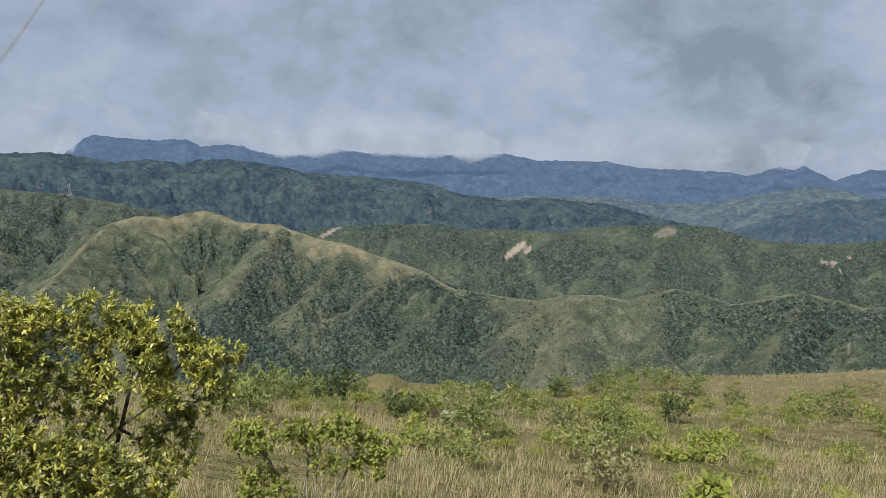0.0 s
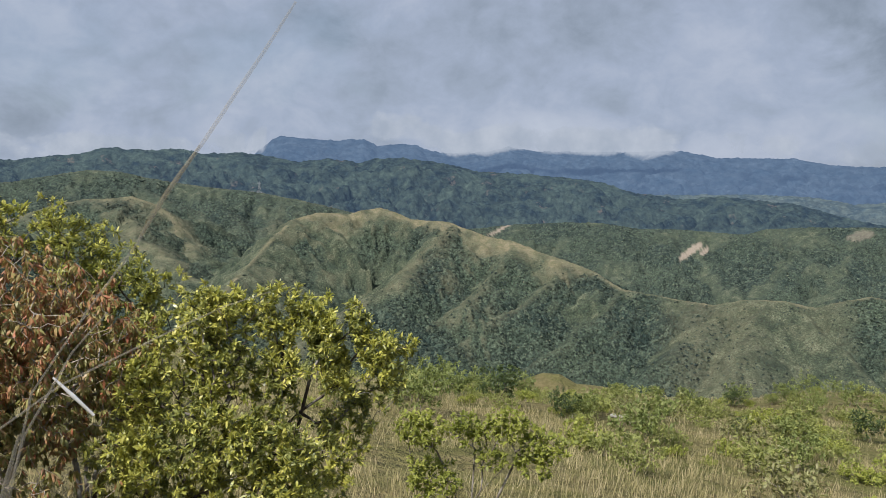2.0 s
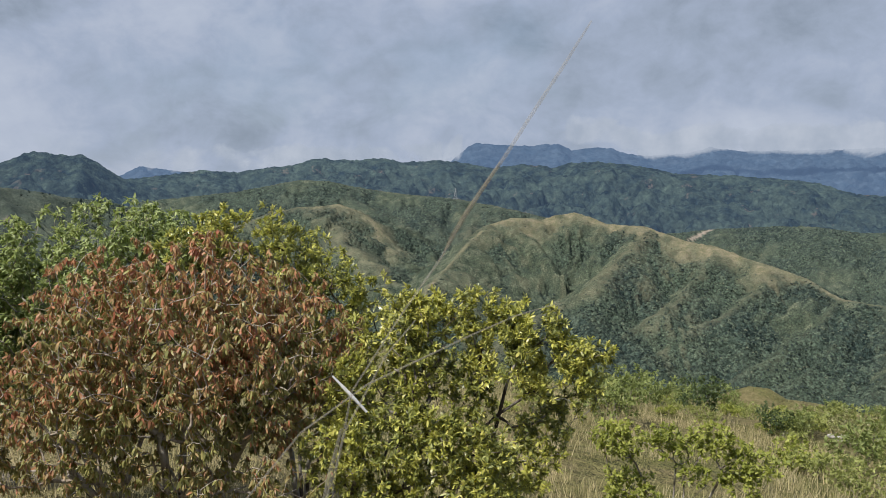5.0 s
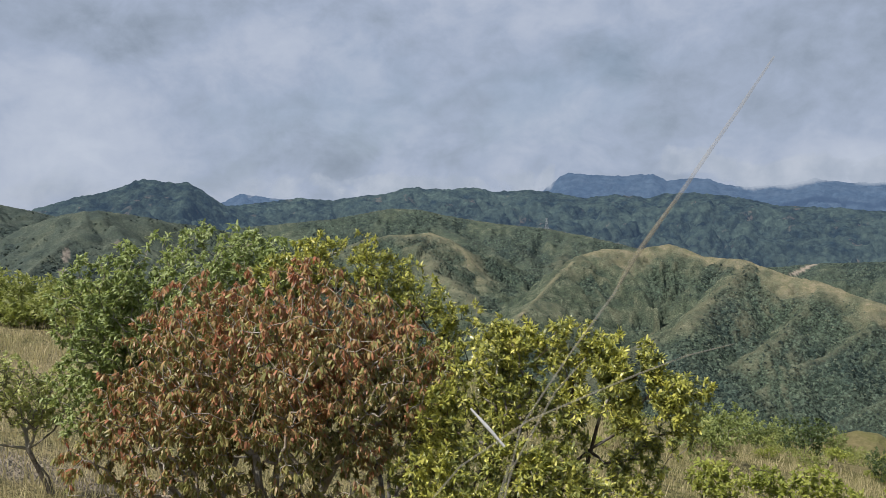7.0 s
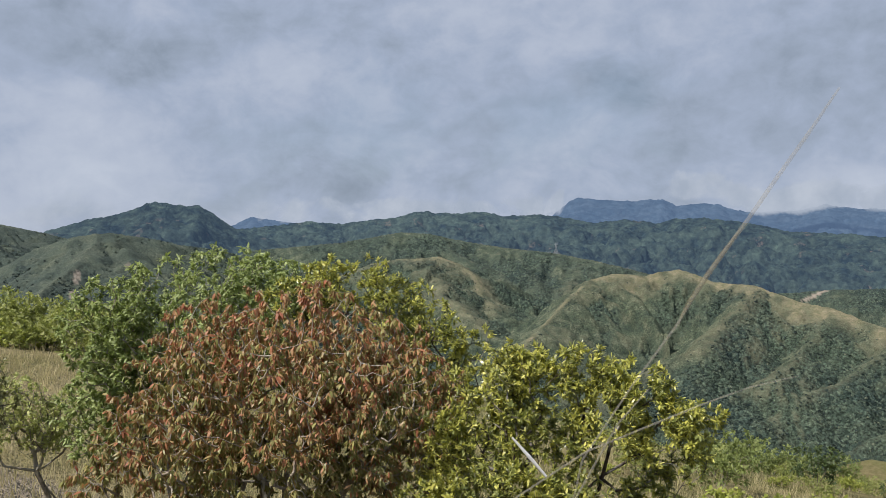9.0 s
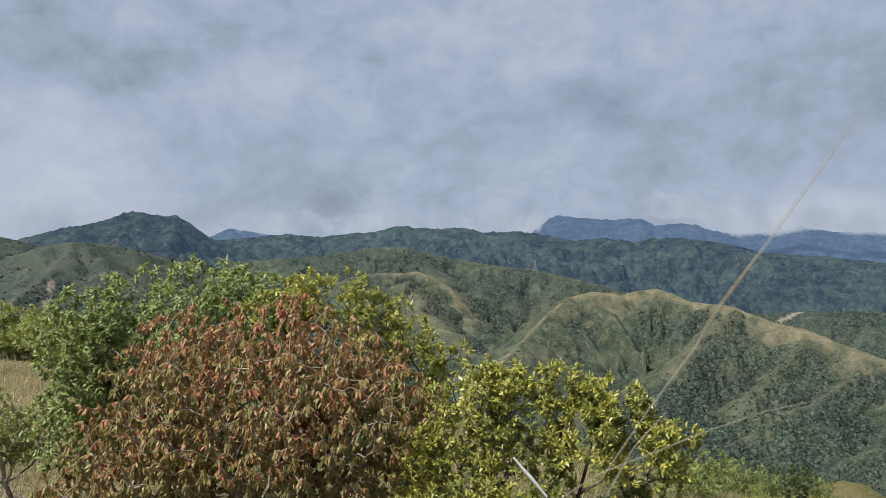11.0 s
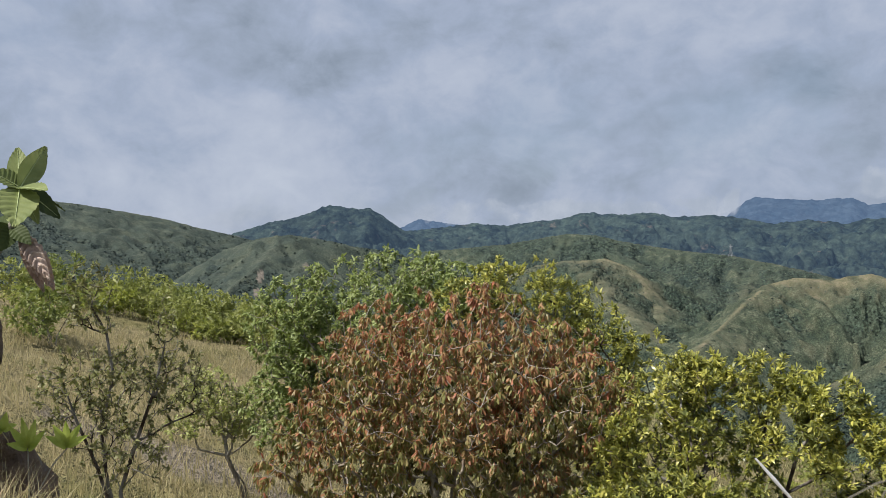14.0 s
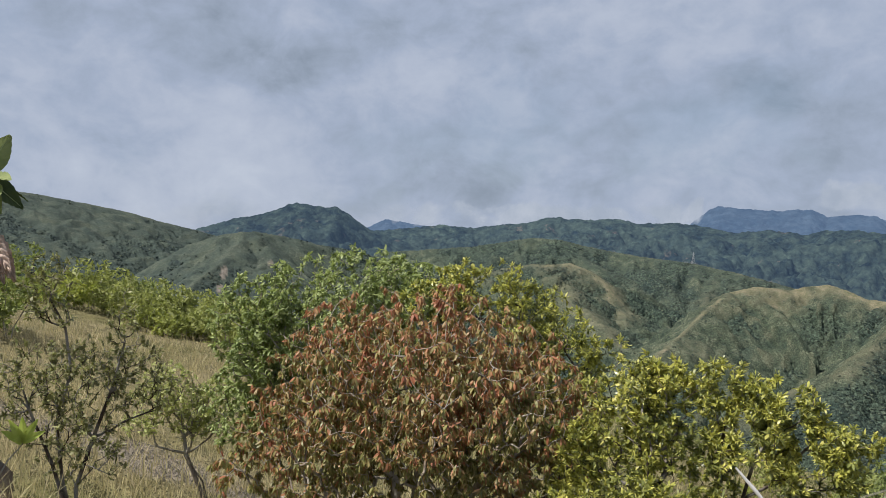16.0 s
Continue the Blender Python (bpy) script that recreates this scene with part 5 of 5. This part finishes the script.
# ---- the sprig of large leaves by the viewpoint ----
def big_leaf(parent, base, tip, width, normal, material, droop=0.1, name="leaf", label="", ruffle=0.14, rib=False):
    """A broad leaf with a midrib, ribbed by its side veins."""
    base, tip, normal = Vector(base), Vector(tip), Vector(normal).normalized()
    d = tip - base
    L = d.length
    s = d.cross(normal).normalized()
    n = s.cross(d.normalized())
    nu, nv = 40, 11
    co = []
    for i in range(nu):
        u = i / (nu - 1)
        w = width * 0.5 * math.sin(math.pi * min(1, u * 0.93 + 0.035)) ** 0.85 * (1 - 0.5 * (u - 0.5))
        for j in range(nv):
            v = j / (nv - 1) * 2 - 1
            vein = math.sin((u * 8 - abs(v) * 1.4) * 2 * math.pi)
            lift = 0.28 * abs(v) * w + ruffle * width * 0.18 * vein * min(1, abs(v) * 3) - droop * L * u * u
            co.append(base + d * u + s * v * w + n * lift)
    faces = [(i * nv + j, i * nv + j + 1, (i + 1) * nv + j + 1, (i + 1) * nv + j) for i in range(nu - 1) for j in range(nv - 1)]
    blade = part(name, co, faces, material, parent, label, True)
    if rib:
        line = [co[i * nv + nv // 2] + n * 0.0012 for i in range(0, nu - 1, 3)]
        part("midrib", *tube_path(line, [0.0016 * (1 - 0.8 * i / len(line)) for i in range(len(line))], 5), M_RIB, blade, "pale midrib")
    return blade


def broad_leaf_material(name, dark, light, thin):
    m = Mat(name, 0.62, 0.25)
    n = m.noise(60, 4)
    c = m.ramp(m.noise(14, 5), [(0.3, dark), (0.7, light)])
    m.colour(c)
    m.bump(n, 0.3, 0.003)
    tl = m.t.nodes.new("ShaderNodeBsdfTranslucent")
    m.put(tl.inputs[0], c)
    ms = m.t.nodes.new("ShaderNodeMixShader")
    ms.inputs[0].default_value = thin
    m.put(ms.inputs[1], m.p.outputs[0])
    m.put(ms.inputs[2], tl.outputs[0])
    m.put(m.out.inputs[0], ms.outputs[0])
    return m.mat


M_RIB = Mat("pale_rib", 0.6, 0.2).colour((0.36, 0.42, 0.20)).mat
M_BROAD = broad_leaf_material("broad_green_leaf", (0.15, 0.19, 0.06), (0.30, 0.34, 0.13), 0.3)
# the same leaf with shade put into a darker colour
M_BROAD_SHADED = broad_leaf_material("shaded_green_leaf", (0.035, 0.055, 0.014), (0.075, 0.10, 0.028), 0.15)
M_DEAD = broad_leaf_material("withered_leaf", (0.40, 0.27, 0.21), (0.80, 0.66, 0.57), 0.35)
M_STEM = bark_material("green_brown_stem", (0.09, 0.075, 0.04), (0.17, 0.15, 0.08))


SD = 2.2
sg = lambda a, e, d=SD: spot(a, e, d, 14.5)
origin = Vector((sg(77.5, 0).x, sg(77.5, 0).y, ground_z(sg(77.5, 0).x, sg(77.5, 0).y)))
sprig = new("broadleaf_sprig")
sprig.location = origin
rel = lambda a, e, d=SD: sg(a, e, d) - origin
part("stem", *tube_path([(0, 0, -0.1), rel(77.0, -14), rel(75.0, -3.5), rel(73.2, -0.6), rel(72.2, 1.4), rel(71.9, 3.4)], [0.014, 0.013, 0.011, 0.010, 0.008, 0.006]), M_STEM, sprig, smooth_faces=True)
toward = (eye_at(14.5) - sg(72, 3)).normalized()
hub = rel(71.9, 3.4)
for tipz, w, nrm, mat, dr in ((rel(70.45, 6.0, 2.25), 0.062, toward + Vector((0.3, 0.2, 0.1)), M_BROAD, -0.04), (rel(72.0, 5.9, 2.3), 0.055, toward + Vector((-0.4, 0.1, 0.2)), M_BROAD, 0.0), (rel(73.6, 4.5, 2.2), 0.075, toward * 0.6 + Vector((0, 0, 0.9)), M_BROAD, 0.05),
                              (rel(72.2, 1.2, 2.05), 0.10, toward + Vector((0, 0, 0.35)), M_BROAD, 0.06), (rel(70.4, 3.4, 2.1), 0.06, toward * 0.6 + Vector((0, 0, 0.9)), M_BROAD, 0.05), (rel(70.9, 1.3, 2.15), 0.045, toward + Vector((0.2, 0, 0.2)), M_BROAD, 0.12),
                              (rel(69.5, 1.7, 2.2), 0.06, toward * 0.7 + Vector((0.2, 0, 0.6)), M_BROAD_SHADED, 0.16), (rel(69.2, 2.3, 2.3), 0.055, toward * 0.5 + Vector((0, 0, 0.9)), M_BROAD_SHADED, 0.10)):
    big_leaf(sprig, hub, tipz, w * 0.9, nrm, mat, dr, rib=True)
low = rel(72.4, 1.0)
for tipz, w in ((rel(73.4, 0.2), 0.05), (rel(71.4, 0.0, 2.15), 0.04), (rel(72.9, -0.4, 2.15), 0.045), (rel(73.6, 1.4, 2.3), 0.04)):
    big_leaf(sprig, low, tipz, w, toward + Vector((0.2, 0.1, 0.1)), M_BROAD_SHADED, 0.15)
for tipz, w, nrm in ((rel(70.0, -3.0, 2.15), 0.05, Vector((0.25, 0.2, -0.1))), (rel(70.6, -3.2, 2.18), 0.035, Vector((-0.6, 0.2, 0))), (rel(70.3, -2.4, 2.12), 0.04, Vector((0.7, -0.3, 0.2)))):
    big_leaf(sprig, rel(71.9, 0.6), tipz, w, toward + nrm, M_DEAD, 0.04, "withered_leaf", "withered curled brown leaf", 1.1)

# young leafy shoot by the boulder
b = spot(71.5, -15.5, 3.1, 14.5)
shoot = new("leafy_shoot")
shoot.location = b
rel2 = lambda a, e, d=3.1: spot(a, e, d, 14.5) - b
part("stem", *tube_path([(0, 0, -0.3), rel2(71.6, -13.0), rel2(71.7, -12.5)], [0.003, 0.0025, 0.002]), M_STEM, shoot)
part("stem", *tube_path([(0, 0, -0.05), rel2(70.2, -14.0), rel2(69.2, -12.9)], [0.003, 0.0025, 0.002]), M_STEM, shoot)
M_SHOOT = broad_leaf_material("young_lime_leaf", (0.30, 0.39, 0.06), (0.52, 0.58, 0.14), 0.4)
for hubp, tips in ((rel2(71.6, -12.9), [(72.6, -11.4), (71.9, -11.0), (71.2, -11.2), (70.7, -11.9), (72.7, -12.4), (71.1, -12.6)]), (rel2(69.4, -13.0), [(70.1, -11.6), (69.4, -11.5), (68.6, -11.7), (68.2, -12.4), (69.9, -12.7), (70.5, -12.2)]),
                   (rel2(73.0, -11.6), [(73.6, -10.9), (72.8, -10.6), (72.3, -11.3), (73.8, -11.7)])):
    for a, e in tips:
        big_leaf(shoot, hubp, hubp + (rel2(a, e, 3.05) - hubp) * 0.98, 0.027, toward + Vector((0.1, 0, 0.6)), M_SHOOT, 0.1)
tagged(sprig, "large ribbed green leaves on a bent stem, with withered brown ones", "plant")
tagged(shoot, "young lime-green leafy shoot beside the boulder", "plant")

# ---- grass stalks close to the camera ----
ND = 0.27


def stalk(points, radii, label, material=None, t=3.5, far=ND):
    q = [spot(a, e, far, t) for a, e in points]
    radii = [0.62 * k for k in radii]
    ob = new("grass_stalk")
    ob.location = q[-1]
    part("stem", *tube_path([p - q[-1] for p in q], radii, 6), material or M_WISP, ob, smooth_faces=True)
    return tagged(ob, label, "grass stalk", "grass stalks by the camera")


def wispy(name, colour, cover):
    """Near straw made part transparent, to imitate how it blurs out of focus from the camera."""
    m = Mat(name, 0.7, 0.1)
    m.colour(m.ramp(m.noise(300, 3), [(0.3, tuple(c * 0.8 for c in colour)), (0.7, colour)]))
    tr = m.t.nodes.new("ShaderNodeBsdfTransparent")
    ms = m.t.nodes.new("ShaderNodeMixShader")
    ms.inputs[0].default_value = cover
    m.put(ms.inputs[1], tr.outputs[0])
    m.put(ms.inputs[2], m.p.outputs[0])
    m.put(m.out.inputs[0], ms.outputs[0])
    return m.mat


M_PALE = wispy("pale_straw", (0.72, 0.70, 0.70), 0.85)
M_SEED = wispy("seed_head", (0.24, 0.21, 0.14), 0.24)
M_WISP = wispy("wispy_straw", (0.38, 0.35, 0.30), 0.2)
s1 = stalk([(19.1, 11.35), (21.2, 8.2), (23.2, 5.3), (25.1, 2.45), (28.0, -1.63), (29.8, -4.73), (32.9, -8.89), (36.5, -13.96), (38.0, -20.0), (39.0, -30.0)], [0.0006, 0.0011, 0.0012, 0.0012, 0.0011, 0.0008, 0.0006, 0.0006, 0.0007, 0.0008], "thin dry grass stalk with a brown seed head")
seed = [spot(a, e, ND, 3.5) - s1.location for a, e in ((25.6, 1.8), (26.8, 0.1), (28.0, -1.65), (29.0, -3.2), (29.6, -4.3))]
part("seed_head", *tube_path(seed, [0.0004, 0.0008, 0.0010, 0.0009, 0.0004], 6), M_SEED, s1, "slender brown seed head", True)
stalk([(29.6, -13.7), (28.4, -14.97), (27.2, -16.25)], [0.0009, 0.0018, 0.0012], "broken pale straw catching the light", M_PALE, t=7.5, far=0.43)
stalk([(31.8, -9.2), (34.0, -11.6), (37.0, -16.5), (39.6, -24), (41, -32)], [0.0004, 0.0006, 0.0007, 0.0008, 0.001], "thin dry grass stalk leaning over")
stalk([(37.3, -16.4), (38.3, -19.5), (39.2, -23), (40, -32)], [0.0008, 0.0013, 0.0012, 0.001], "dry grass blade near the camera")
stalk([(6.5, -9.05), (9.5, -10.0), (12.7, -11.4), (20.1, -14.8), (25.0, -18.0), (33, -26)], [0.0003, 0.0005, 0.0006, 0.0007, 0.0007, 0.0008], "long thin dry grass stalk leaning over", t=11.0, far=0.3)


# ---- a pylon on the far ridge, and pale stones on the slope ----
def pylon(az, el, d, height):
    top = spot(az, el, d)
    r = np.array([d])
    z = float(land(np.array([float(az)]), r)[0][0])
    base = Vector((top.x, top.y, z - 0.5))
    ob = new("pylon")
    ob.location = base
    w = height * 0.13
    for sx, sy in ((1, 1), (1, -1), (-1, 1), (-1, -1)):
        part("leg", *tube_path([(sx * w, sy * w, 0), (sx * w * 0.35, sy * w * 0.35, height * 0.6), (sx * 0.12, sy * 0.12, height)], [0.22, 0.18, 0.14], 5), M_STEEL, ob)
    for k in (0.68, 0.82, 0.94):
        part("cross_arm", *tube_path([(-height * 0.17, 0, height * k), (0, 0, height * (k + 0.02)), (height * 0.17, 0, height * k)], [0.10, 0.2, 0.10], 5), M_STEEL, ob)
    for k in range(4):
        a, q = k / 6, (k + 1) / 6
        wa, wq = w * (1 - a), w * (1 - q)
        part("brace", *tube_path([(-wa, -wa, height * a), (wq, -wq, height * q)], [0.09, 0.09], 4), M_STEEL, ob)
    return tagged(ob, "grey lattice power pylon on a far ridge", "pylon", "pylons")


M_PALE_ROCK = Mat("pale_rock", 0.9, 0.2)
M_PALE_ROCK.colour(M_PALE_ROCK.ramp(M_PALE_ROCK.noise(6, 8, 0.65), [(0.3, (0.22, 0.21, 0.19)), (0.7, (0.40, 0.38, 0.35))]))
M_PALE_ROCK = M_PALE_ROCK.mat
M_STEEL = Mat("grey_steel", 0.6, 0.4).colour((0.30, 0.31, 0.32)).mat
pylon(24.75, -0.8, 1348, 19)
for az, el, k in ((-0.9, -16.7, 0.24), (-1.5, -16.8, 0.18), (2.6, -16.8, 0.2), (-0.2, -16.6, 0.15)):
    p = foot(az, el)
    ob = boulder("pale_stone", (p.x, p.y, p.z + 0.1), (k, k * 0.8, k * 0.6), az * 3, "pale weathered stone lying in the grass", (0, 0, az * 40))
    ob.data.materials.clear()
    ob.data.materials.append(M_PALE_ROCK)
